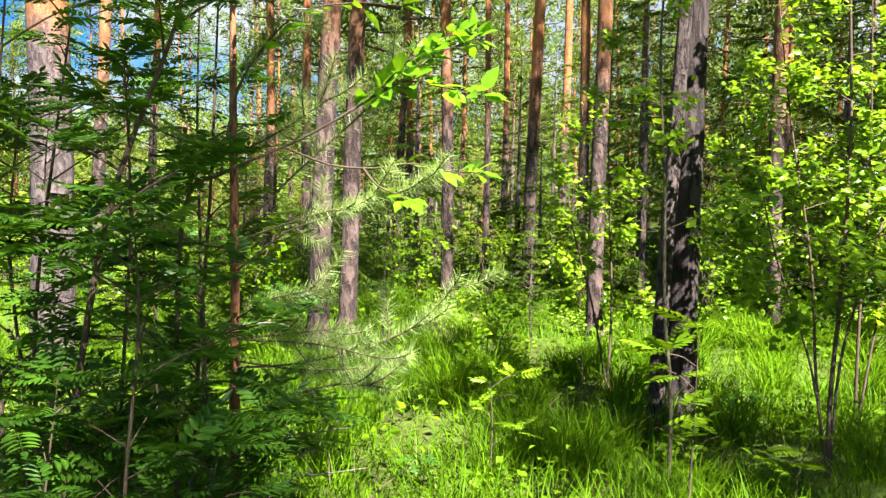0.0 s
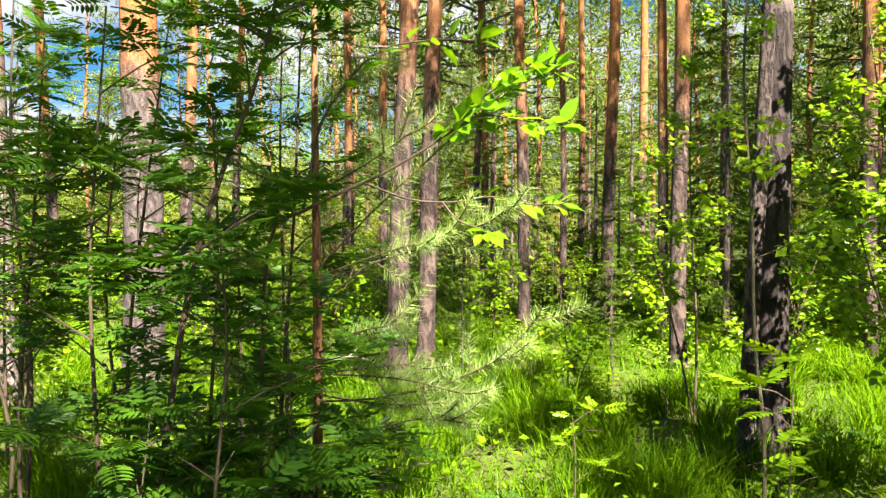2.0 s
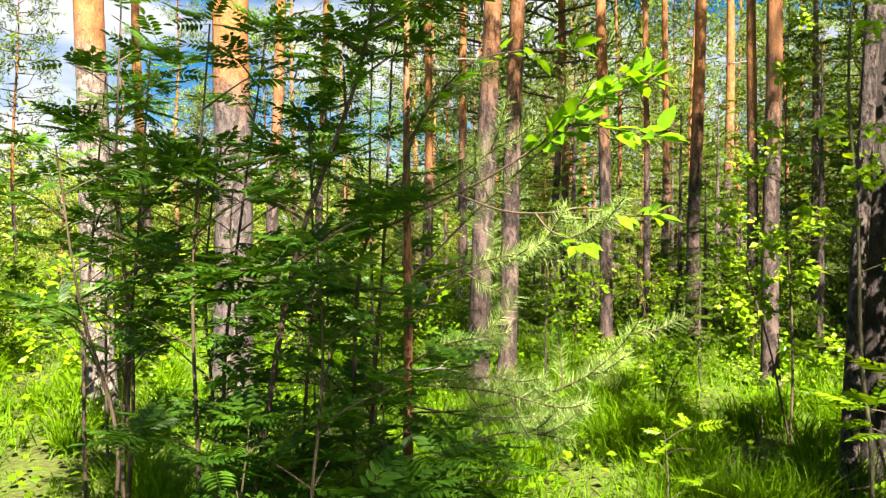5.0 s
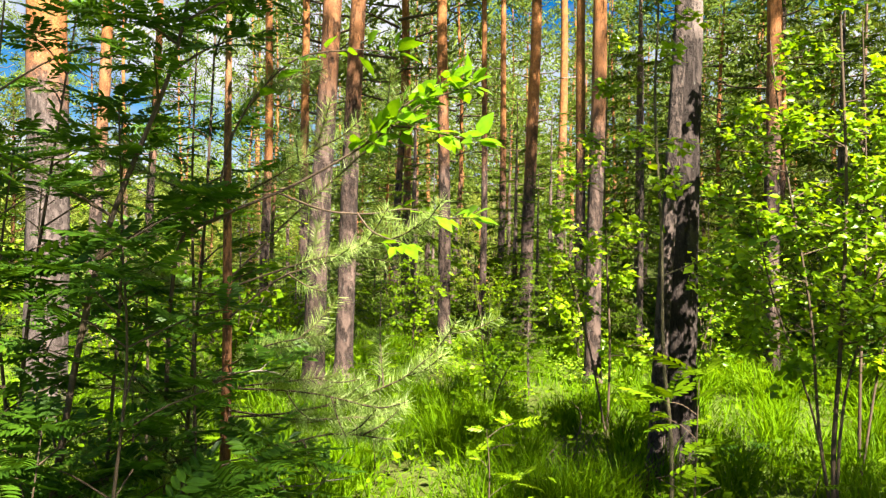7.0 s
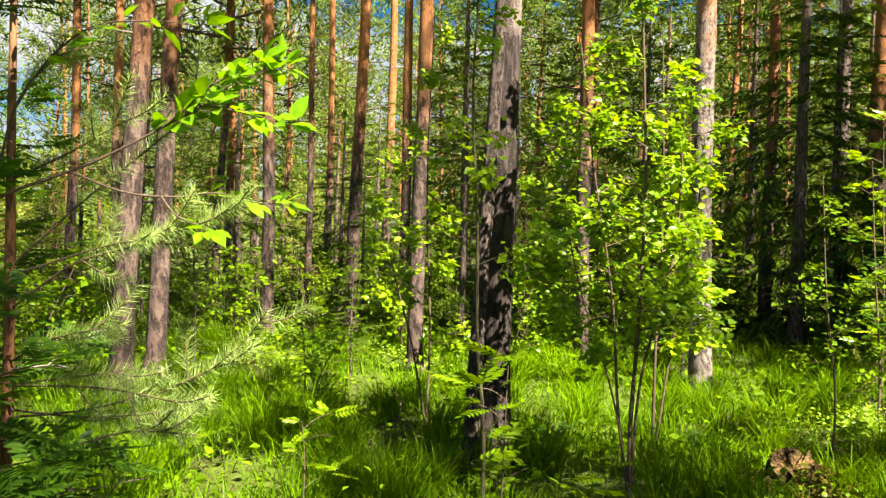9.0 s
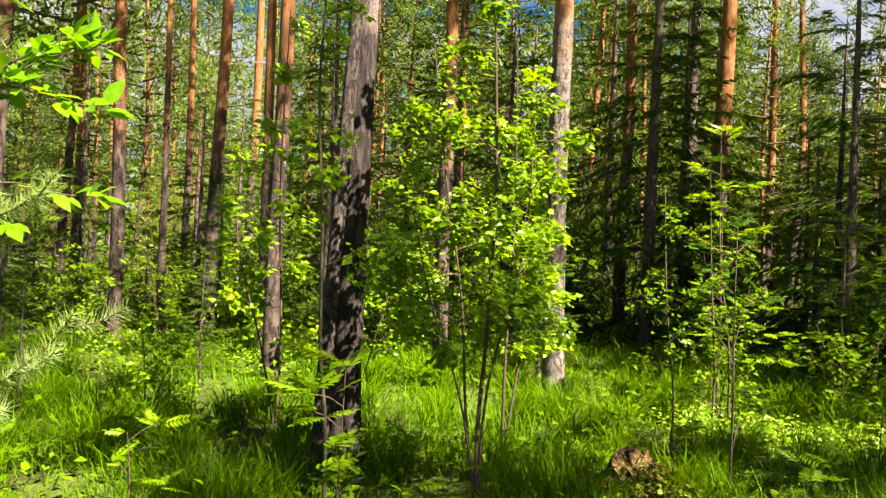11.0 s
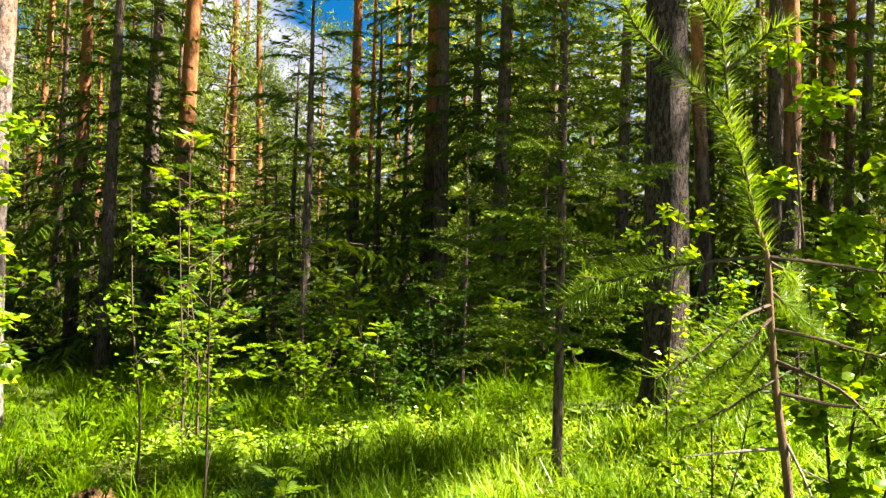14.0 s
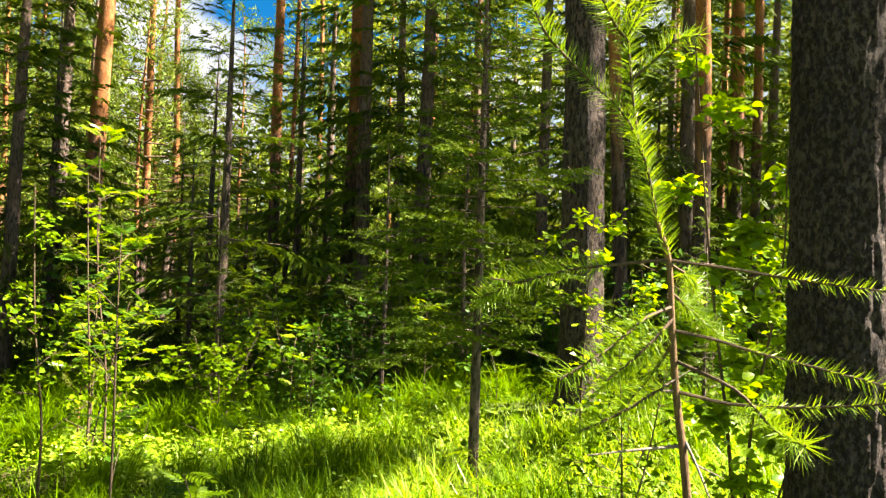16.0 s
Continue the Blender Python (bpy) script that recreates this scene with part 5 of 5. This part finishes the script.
leafy_shrub((0.35, 6.9), [(0.008, [(0.35, 6.9, 0.4), (0.3, 6.9, 0.9)]), (0.008, [(0.5, 6.9, 0.4), (0.75, 6.9, 0.8)])], 420, 59, 0.055, label="low broadleaf shrub in the grass", reach=0.35)
leafy_shrub((2.4, 8.0), [(0.010, [(2.4, 8.0, 0.8), (2.45, 8.0, 2.2)]), (0.010, [(2.6, 8.0, 0.7), (2.9, 8.0, 1.7)])], 800, 60, 0.065, label="young broadleaf shrub in front of pine trunks", reach=0.45)
leafy_shrub((-3.6, 5.4), [(0.012, [(-3.6, 5.4, 0.8), (-3.5, 5.4, 1.5)]), (0.010, [(-3.9, 5.4, 0.7), (-4.2, 5.3, 1.3)])], 700, 61, 0.06, label="sunlit broadleaf shrub beside a pale pine", reach=0.45)
leafy_shrub((-2.4, 7.6), [(0.012, [(-2.4, 7.6, 0.7), (-2.3, 7.6, 1.5)]), (0.010, [(-2.6, 7.6, 0.5), (-2.9, 7.5, 1.1)])], 600, 62, 0.06, label="sunlit low broadleaf shrub", reach=0.45)

leafy_shrub((1.205, 4.19), [(0.013, [(1.20, 4.195, 0.5), (1.150, 4.20, 1.0), (1.135, 4.21, 1.6), (1.09, 4.22, 2.3), (1.10, 4.22, 2.9), (1.03, 4.24, 3.7)])], 330, 64, 0.06,
            label="thin young tree with pale olive bark in front of dark pines", reach=0.30, low=0.45, twig_step=10, wood_mat=M_OLIVE)

# the broad-leaved sapling whose branches hang lit in front of the pines
def bird_cherry(base, stems, seed, size=0.088):
    """A young bird cherry: bent twigs with large pointed leaves set alternately along their outer ends."""
    rng = np.random.default_rng(seed)
    b = np.array(at_ground(*base, 0.03))
    ob = thing("bird_cherry_sapling", tuple(b), "young bird cherry with large fresh yellow-green leaves", "sapling")
    wood = Geo()
    P, A, L = [], [], []
    for radius, bare, step, ctrl in stems:
        line = curve_pts(np.array(ctrl, float) - b, 26)
        tube(wood, line, np.linspace(radius, 0.0018, len(line)), 7, 0.04, rng)
        seg = np.concatenate([[0], np.cumsum(np.linalg.norm(np.diff(line, axis=0), axis=1))])
        along = unit(line[-1] - line[len(line) // 2])
        for k, d in enumerate(np.arange(bare * seg[-1], seg[-1], step)):
            p = np.array([np.interp(d, seg, line[:, c]) for c in range(3)])
            side = unit(np.cross(along, [0, 0, 1.0])) * (1 if k % 2 else -1)
            P.append(p); A.append(along * 0.7 + side * (0.2 + 0.7 * rng.random()) + rng.normal(0, 0.35, 3)); P[-1] = p + unit(A[-1]) * 0.03; L.append(size * (0.65 + 0.6 * rng.random()))
        for k in range(4):
            A.append(along + rng.normal(0, 0.6, 3)); P.append(line[-1] + unit(A[-1]) * 0.02); L.append(size * (0.8 + 0.5 * rng.random()))
    up = np.array([0, -0.25, 1.0]) + rng.normal(0, 0.45, (len(P), 3))
    part("stem", wood, M_TWIG, ob, "", True)
    L = np.array(L)
    single_leaves(ob, "broad", LEAF, M_CHERRY, np.array(P), np.array(A), up, L, L * 0.62, True)
    return ob


bird_cherry((-1.05, 3.1), [(0.010, 0.80, 0.011, [(-1.05, 3.1, -0.05), (-1.06, 3.1, 0.7), (-1.03, 3.091, 1.46), (-0.889, 3.103, 1.603), (-0.615, 3.138, 1.733), (-0.39, 3.138, 1.86), (-0.18, 3.114, 1.996), (-0.082, 3.081, 2.067), (0.088, 3.044, 2.127)]),
                           (0.005, 0.1, 0.015, [(-0.209, 3.10, 1.98), (-0.079, 3.049, 1.956), (0.114, 3.029, 1.914)]),
                           (0.005, 0.1, 0.015, [(-0.32, 3.13, 1.90), (-0.167, 3.056, 2.04), (0.003, 3.041, 2.146)]),
                           (0.005, 0.62, 0.030, [(-0.649, 3.133, 1.715), (-0.463, 3.139, 1.65), (-0.287, 3.132, 1.64), (-0.142, 3.111, 1.659), (0.013, 3.086, 1.628), (0.099, 3.055, 1.628)]),
                           (0.004, 0.50, 0.040, [(-0.337, 3.135, 1.64), (-0.266, 3.045, 1.567), (-0.155, 3.004, 1.526)]),
                           (0.005, 0.35, 0.040, [(-0.889, 3.103, 1.603), (-0.8, 3.06, 1.95), (-0.6, 3.05, 2.20), (-0.38, 3.03, 2.25), (-0.2, 3.01, 2.24)])], 63)

def thicket_geo(seed, height=1.5, stems=7, leaves=620, size=0.085):
    """A broadleaf thicket seen from some way off: thin stems that fan out, and loose layers of leaves."""
    rng = np.random.default_rng(seed)
    wood, leaf = Geo(), Geo()
    P = []
    for k in range(stems):
        a = k * 2.4 + rng.normal(0, 0.3)
        h = height * (0.55 + 0.5 * rng.random())
        o = np.array([math.cos(a), math.sin(a), 0]) * h * (0.15 + 0.35 * rng.random())
        line = curve_pts([(0, 0, -0.05), o * 0.4 + [0, 0, h * 0.5], o + [0, 0, h]], 10)
        tube(wood, line, np.linspace(0.010, 0.003, len(line)), 5)
        for j in range(6):
            p = line[3 + int(rng.integers(len(line) - 3))]
            d = unit(rng.normal(0, 1, 3) * [1, 1, 0.35] + [0, 0, 0.15]) * (0.18 + 0.25 * rng.random()) * height * 0.6
            tube(wood, [p, p + d], [0.004, 0.0015], 3, cap=False)
            P += [p + d * u for u in (0.4, 0.6, 0.8, 1.0)]
    P = np.array(P)[rng.integers(0, len(P), leaves)] + rng.normal(0, 0.05, (leaves, 3))
    az = rng.random(leaves) * 6.28
    A = np.stack([np.cos(az), np.sin(az), rng.normal(-0.15, 0.3, leaves)], 1)
    L = size * (0.6 + 0.7 * rng.random(leaves))
    scatter(leaf, SMALL_LEAF, P, A, np.array([0.2, -0.4, 0.9]) + rng.normal(0, 0.45, (leaves, 3)), L, L * 0.9)
    return wood, leaf


rng = np.random.default_rng(17)
thickets = []
for _k in range(4):
    ob = thing("broadleaf_thicket", (0, 0, 0), "loose green broadleaf thicket among the pine trunks", "shrub", "thickets")
    a, b = thicket_geo(200 + _k, 1.3 + 0.25 * _k)
    tagged(part("stem", a, M_TWIG, ob, "", True), kind="stuff")
    part("leaves", b, (M_HERB, M_ROWAN, M_HERB, M_BIRCH_LIT_ROWAN)[_k], ob)
    thickets.append(ob)
stand(thickets, spots_in(rng, 30, -44, -8, 8.6, 17, 1.0, 0.8) + spots_in(rng, 22, -8, 34, 10.2, 17, 1.0, 0.8) + spots_in(rng, 14, 40, 92, 9.6, 14, 1.2, 0.8), rng, 0.6, 1.3)
rng_low = np.random.default_rng(72)
for _k, (_x, _y) in enumerate(spots_in(rng_low, 4, 47, 57, 8.0, 10.5, 0.7, 0.8) + spots_in(rng_low, 11, 57, 80, 8.8, 12.0, 0.7, 0.8)):
    _s = 0.7 + 0.5 * rng_low.random()
    copy_thing(thickets[(1, 0, 1)[_k % 3]], Matrix.LocRotScale(at_ground(_x, _y, 0.03), Euler((0, 0, rng_low.random() * 6.28)), (_s,) * 3)).scale = (_s,) * 3


def seedling_geo(seed, height, leaves, size):
    """A rowan seedling: one thin stem with a few feathered leaves held flat."""
    rng = np.random.default_rng(seed)
    wood, leaf = Geo(), Geo()
    line = curve_pts([(0, 0, -0.03), (rng.normal(0, 0.02), rng.normal(0, 0.02), height * 0.5), (rng.normal(0, 0.04), rng.normal(0, 0.04), height)], 8)
    tube(wood, line, np.linspace(0.005, 0.002, len(line)), 5)
    az = np.arange(leaves) * 2.4 + rng.normal(0, 0.3, leaves)
    P = line[np.minimum(len(line) - 1, 2 + (np.arange(leaves) * (len(line) - 2)) // leaves)]
    A = np.stack([np.cos(az), np.sin(az), 0.25 + rng.normal(0, 0.15, leaves)], 1)
    L = size * (0.7 + 0.5 * rng.random(leaves))
    scatter(leaf, ROWAN, P, A, np.array([0.1, -0.2, 1.0]) + rng.normal(0, 0.15, (leaves, 3)), L, L)
    return wood, leaf


rng = np.random.default_rng(18)
seedlings = []
for _k, _m in enumerate((M_ROWAN, M_HERB, M_HERB)):
    ob = thing("rowan_seedling", (0, 0, 0), "low rowan seedling with flat feathered leaves in the grass", "seedling", "rowan seedlings")
    a, b = seedling_geo(220 + _k, 0.34 + 0.10 * _k, 7 + _k, 0.21)
    part("stem", a, M_TWIG, ob, "", True)
    part("leaves", b, _m, ob)
    seedlings.append(ob)
sp = spots_in(rng, 22, -30, -8, 2.2, 6.5, 0.25, 0.8) + spots_in(rng, 20, -8, 34, 3.6, 8.5, 0.55, 0.8) + spots_in(rng, 34, 34, 92, 3.4, 8.5, 0.45, 0.8)
stand(seedlings, [p for p in sp if math.hypot(p[0] - 3.2, p[1] - 4.3) > 0.8], rng, 0.55, 1.1)


def fallen_twigs(x, y, seed, n=7, reach=0.5):
    """Dead twigs that lie and stick up in the grass."""
    rng = np.random.default_rng(seed)
    ob = thing("dead_branch", at_ground(x, y, 0.0), "dry bare branch lying in the grass", "branch", "fallen branches")
    a0 = rng.random() * 6.28
    for k in range(n):
        a = a0 + rng.normal(0, 0.8)
        p = np.array([rng.normal(0, 0.10), rng.normal(0, 0.10), 0.03])
        d = np.array([math.cos(a), math.sin(a), 0.15 + 0.55 * rng.random()]) * reach * (0.5 + 0.7 * rng.random())
        w = Geo()
        line = curve_pts([p, p + d * 0.5 + rng.normal(0, 0.04, 3), p + d], 8)
        tube(w, line, np.linspace(0.008, 0.002, len(line)), 5, 0.05, rng)
        for q in (3, 5):
            tube(w, [line[q], line[q] + rng.normal(0, 0.09, 3)], [0.003, 0.001], 4)
        part("twig", w, M_TWIG, ob)


for _k, (_x, _y) in enumerate(((0.95, 5.75), (1.25, 5.35), (-0.45, 3.55), (7.0, 6.3), (6.0, 5.1), (-1.9, 5.6), (9.3, 5.3))):
    fallen_twigs(_x, _y, 400 + _k)

# spruces close to the clearing
FINE = [fine_spruce_geo(70, 4.2, 18, 6, 0.92, 0.95), fine_spruce_geo(71, 3.6, 13, 4, 0.85, 0.7)]
fines = [model_of("young_spruce", g, (M_SPRUCE, M_SPRUCE_N), "young spruce with flat needled boughs at the edge of the clearing", "tree", "young spruces") for g in FINE]
# the last two tiny spruces are added for the darkness of a shaded pine bough
for k, (x, y, s) in enumerate(((5.58, 2.68, 1.02), (9.2, 4.4, 0.9), (7.4, 6.6, 0.62), (8.3, 5.0, 0.85), (6.7, 1.3, 0.5), (0.9, 8.6, 0.42), (-0.6, 7.4, 0.35), (5.0, 9.0, 0.6), (6.9, 2.05, 0.27), (6.2, 1.75, 0.2))):
    m = Matrix.LocRotScale(at_ground(x, y, 0.03), Euler((0, 0, k * 1.7)), (s, s, s))
    if k < 2:
        fines[k].matrix_basis = m
    else:
        copy_thing(fines[1], m).scale = (s, s, s)


def rotten_stump(x, y):
    """A low broken stump, crumbling, with moss at its foot."""
    ob = thing("tree_stump", at_ground(x, y, 0.03), "low rotten brown tree stump overgrown with moss", "stump", scale=1.05)
    rng = np.random.default_rng(5)
    g = Geo()
    m, zs = 48, np.linspace(0, 1, 20)
    a = np.linspace(0, 2 * np.pi, m, endpoint=False)
    V = []
    for z in zs:
        for t in a:
            q = Vector((math.cos(t), math.sin(t), z * 0.8))
            top = 0.22 + 0.10 * noise.noise(q * 2.3) + 0.06 * math.cos(t - 1) + 0.03 * noise.noise(q * 9)
            r = (0.13 + 0.12 * (1 - z) ** 2) * (1 + 0.30 * noise.noise(q * 3.1) + 0.16 * noise.noise(q * 8) + 0.08 * noise.noise(q * 19))
            V.append((r * math.cos(t), r * math.sin(t), z * top))
    i, j = np.meshgrid(np.arange(19), np.arange(m), indexing="ij")
    k = (j + 1) % m
    g.add(V, np.stack([i * m + j, i * m + k, (i + 1) * m + k, (i + 1) * m + j], -1).reshape(-1, 4))
    rim = np.array(V[-m:])
    c = rim.mean(0) - [0, 0, 0.05]
    inner = c + (rim - c) * 0.6 + np.stack([0 * a, 0 * a, rng.normal(-0.02, 0.02, m)], 1)
    g.add(np.concatenate([rim, inner]), [[q, (q + 1) % m, m + (q + 1) % m, m + q] for q in range(m)])
    g.add(np.concatenate([inner, [c]]), [[q, (q + 1) % m, m] for q in range(m)])
    part("wood", g, M_ROT, ob)
    mg = Geo()
    n = 2600
    t, rr = rng.random(n) * 6.28, 0.17 + 0.30 * rng.random(n)
    P = np.stack([rr * np.cos(t), rr * np.sin(t), (0.19 - 0.45 * (rr - 0.17)) * rng.random(n) ** 0.5 * np.where(np.cos(t - 5.6) > 0, 1.0, 0.4) + 0.01], 1)
    scatter(mg, SMALL_LEAF, P, rand_dirs(rng, n) * [1, 1, 0.3] + [0, 0, 0.4], rand_dirs(rng, n), 0.03 + 0.02 * rng.random(n))
    part("moss", mg, M_MOSS, ob, "yellow-green moss at the foot")


rotten_stump(3.50, 4.76)


# ---- grass and low growth ----
def grass_field():
    rng = np.random.default_rng(77)
    g = Geo()
    n = 165000
    a = np.radians(np.where(rng.random(n) < 0.83, rng.uniform(-50, 108, n), rng.uniform(108, 310, n)))
    r = 1.3 + 15.5 * rng.random(n) ** 1.25
    X, Y = 0.3 + r * np.sin(a), 0.4 + r * np.cos(a)
    clump = np.sin(X * 2.3 + 1.2 * np.sin(Y * 1.9)) * np.cos(Y * 2.6 + 0.8 * np.sin(X * 3.1)) + 0.5 * np.sin(X * 6.1 + Y * 4.7)
    keep = rng.random(n) < np.clip(0.62 + 0.45 * clump, 0.12, 1) * np.where(X < -0.6, 0.55, 1.0)
    X, Y, r, clump = X[keep], Y[keep], r[keep], clump[keep]
    near_stump = np.hypot(X - 3.46, Y - 4.66) < 0.3
    X, Y, r, clump = X[~near_stump], Y[~near_stump], r[~near_stump], clump[~near_stump]
    thin = (np.hypot(X - 2.8, Y - 4.3) < 0.95) & (rng.random(len(X)) < 0.6)
    X, Y, r, clump = X[~thin], Y[~thin], r[~thin], clump[~thin]
    # tussocks
    m = 420
    ta, tr = np.radians(rng.uniform(-48, 105, m)), 2.0 + 10 * rng.random(m) ** 0.9
    tx, ty = 0.3 + tr * np.sin(ta), 0.4 + tr * np.cos(ta)
    k = rng.integers(0, m, 42000)
    TX, TY = tx[k] + rng.normal(0, 0.07, len(k)), ty[k] + rng.normal(0, 0.07, len(k))
    X, Y = np.concatenate([X, TX]), np.concatenate([Y, TY])
    tall = np.concatenate([0.15 + 0.16 * rng.random(len(r)) + 0.06 * clump, 0.26 + 0.30 * rng.random(len(TX))])
    n = len(X)
    az = rng.random(n) * 6.28
    tilt = 0.12 + 0.5 * rng.random(n) ** 1.5
    A = np.stack([np.cos(az) * tilt, np.sin(az) * tilt, np.ones(n)], 1)
    U = -np.stack([np.cos(az), np.sin(az), np.zeros(n)], 1) + rng.normal(0, 0.3, (n, 3))
    dist = np.hypot(X - 0.3, Y - 0.4)
    W = (0.0045 + 0.003 * rng.random(n)) * (1 + dist / 9)
    scatter(g, BLADE, np.stack([X, Y, ground_z(X, Y) - 0.01], 1), A, -U, np.maximum(tall, 0.06), W)
    tagged(new("grass", g.mesh("grass", M_GRASS)), "lush green forest grass in sun and shade", "grass", kind="stuff")


grass_field()


def low_growth():
    """Bilberry and herbs: small leaves in loose cushions over the floor, out to the far trees."""
    rng = np.random.default_rng(78)
    g = Geo()
    m = 1350
    a = np.radians(np.where(rng.random(m) < 0.88, rng.uniform(-55, 112, m), rng.uniform(112, 305, m)))
    r = 2.4 + 34 * rng.random(m) ** 1.1
    X, Y = 0.3 + r * np.sin(a), 0.4 + r * np.cos(a)
    per = 21
    k = np.repeat(np.arange(m), per)
    wide = (0.16 + 0.12 * rng.random(m) + 0.012 * r)[k]
    dx, dy = rng.normal(0, 1, len(k)) * wide, rng.normal(0, 1, len(k)) * wide
    x, y = X[k] + dx, Y[k] + dy
    h = (0.12 + 0.25 * rng.random(m) + 0.008 * r)[k] * np.exp(-(dx ** 2 + dy ** 2) / (2 * (1.6 * wide) ** 2)) * (0.3 + 0.7 * rng.random(len(k)))
    az = rng.random(len(k)) * 6.28
    A = np.stack([np.cos(az), np.sin(az), rng.normal(0.1, 0.35, len(k))], 1)
    U = np.array([0, 0, 1.0]) + rng.normal(0, 0.4, (len(k), 3))
    L = (0.030 + 0.035 * rng.random(len(k))) * (0.65 + r[k] / 8)
    scatter(g, SMALL_LEAF, np.stack([x, y, ground_z(x, y) + h], 1), A, U, L)
    tagged(new("undergrowth", g.mesh("undergrowth", M_HERB)), "low bilberry and herb leaves over the forest floor", "undergrowth", kind="stuff")


low_growth()


def sun_lightened_herbs():
    """Herbs and moss cushions whose pale colour paints sunlight on the sunny ground."""
    rng = np.random.default_rng(79)
    g = Geo()
    n = 22000
    which = rng.random(n)
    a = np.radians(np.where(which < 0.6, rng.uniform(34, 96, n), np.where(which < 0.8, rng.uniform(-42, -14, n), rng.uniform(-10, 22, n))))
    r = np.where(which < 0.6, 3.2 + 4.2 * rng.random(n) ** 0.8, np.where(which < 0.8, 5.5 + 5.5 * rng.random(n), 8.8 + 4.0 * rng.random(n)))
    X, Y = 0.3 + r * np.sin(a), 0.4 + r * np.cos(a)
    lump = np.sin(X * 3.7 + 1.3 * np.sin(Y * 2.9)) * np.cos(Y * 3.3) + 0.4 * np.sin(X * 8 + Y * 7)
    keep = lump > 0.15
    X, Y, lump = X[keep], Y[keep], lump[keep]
    # more of the lightened leaves brighten the sunlit strip between stump and near spruce
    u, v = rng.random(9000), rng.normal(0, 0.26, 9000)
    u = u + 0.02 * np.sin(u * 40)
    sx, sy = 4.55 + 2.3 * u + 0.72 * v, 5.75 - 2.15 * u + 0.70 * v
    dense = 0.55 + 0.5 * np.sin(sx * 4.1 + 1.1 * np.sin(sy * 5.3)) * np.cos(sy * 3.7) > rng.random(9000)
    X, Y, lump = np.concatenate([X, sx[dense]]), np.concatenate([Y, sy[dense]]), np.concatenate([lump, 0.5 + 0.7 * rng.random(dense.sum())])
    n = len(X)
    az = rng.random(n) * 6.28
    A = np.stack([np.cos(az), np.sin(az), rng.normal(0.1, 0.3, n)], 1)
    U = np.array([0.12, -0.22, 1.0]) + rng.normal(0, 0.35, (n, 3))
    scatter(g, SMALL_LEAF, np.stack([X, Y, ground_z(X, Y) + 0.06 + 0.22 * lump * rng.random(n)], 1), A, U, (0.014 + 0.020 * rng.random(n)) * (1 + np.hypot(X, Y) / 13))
    tagged(new("herbs", g.mesh("herbs", M_SUNNY_HERB)), "yellow-green herbs and moss, coloured pale to show sunlight", "herbs", kind="stuff")


def sun_lightened_grass():
    """Long blades in loose tufts; their pale colour paints sunlight over the clearing's sunny part."""
    rng = np.random.default_rng(80)
    g = Geo()
    m = 320
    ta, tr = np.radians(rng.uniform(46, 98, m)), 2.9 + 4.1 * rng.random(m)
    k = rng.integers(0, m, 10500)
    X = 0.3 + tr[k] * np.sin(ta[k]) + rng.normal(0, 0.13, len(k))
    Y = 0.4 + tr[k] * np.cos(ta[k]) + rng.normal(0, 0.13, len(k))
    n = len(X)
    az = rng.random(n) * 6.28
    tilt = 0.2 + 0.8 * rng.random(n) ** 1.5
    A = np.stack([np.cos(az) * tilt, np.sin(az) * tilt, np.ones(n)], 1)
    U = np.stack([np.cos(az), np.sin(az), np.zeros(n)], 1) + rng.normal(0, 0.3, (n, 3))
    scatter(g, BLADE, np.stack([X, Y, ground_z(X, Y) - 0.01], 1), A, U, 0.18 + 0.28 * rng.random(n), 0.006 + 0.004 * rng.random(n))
    tagged(new("pale_grass", g.mesh("pale_grass", M_SUNNY_GRASS)), "long grass blades in the clearing, coloured pale for sunlight", "grass", kind="stuff")


sun_lightened_herbs()
sun_lightened_grass()
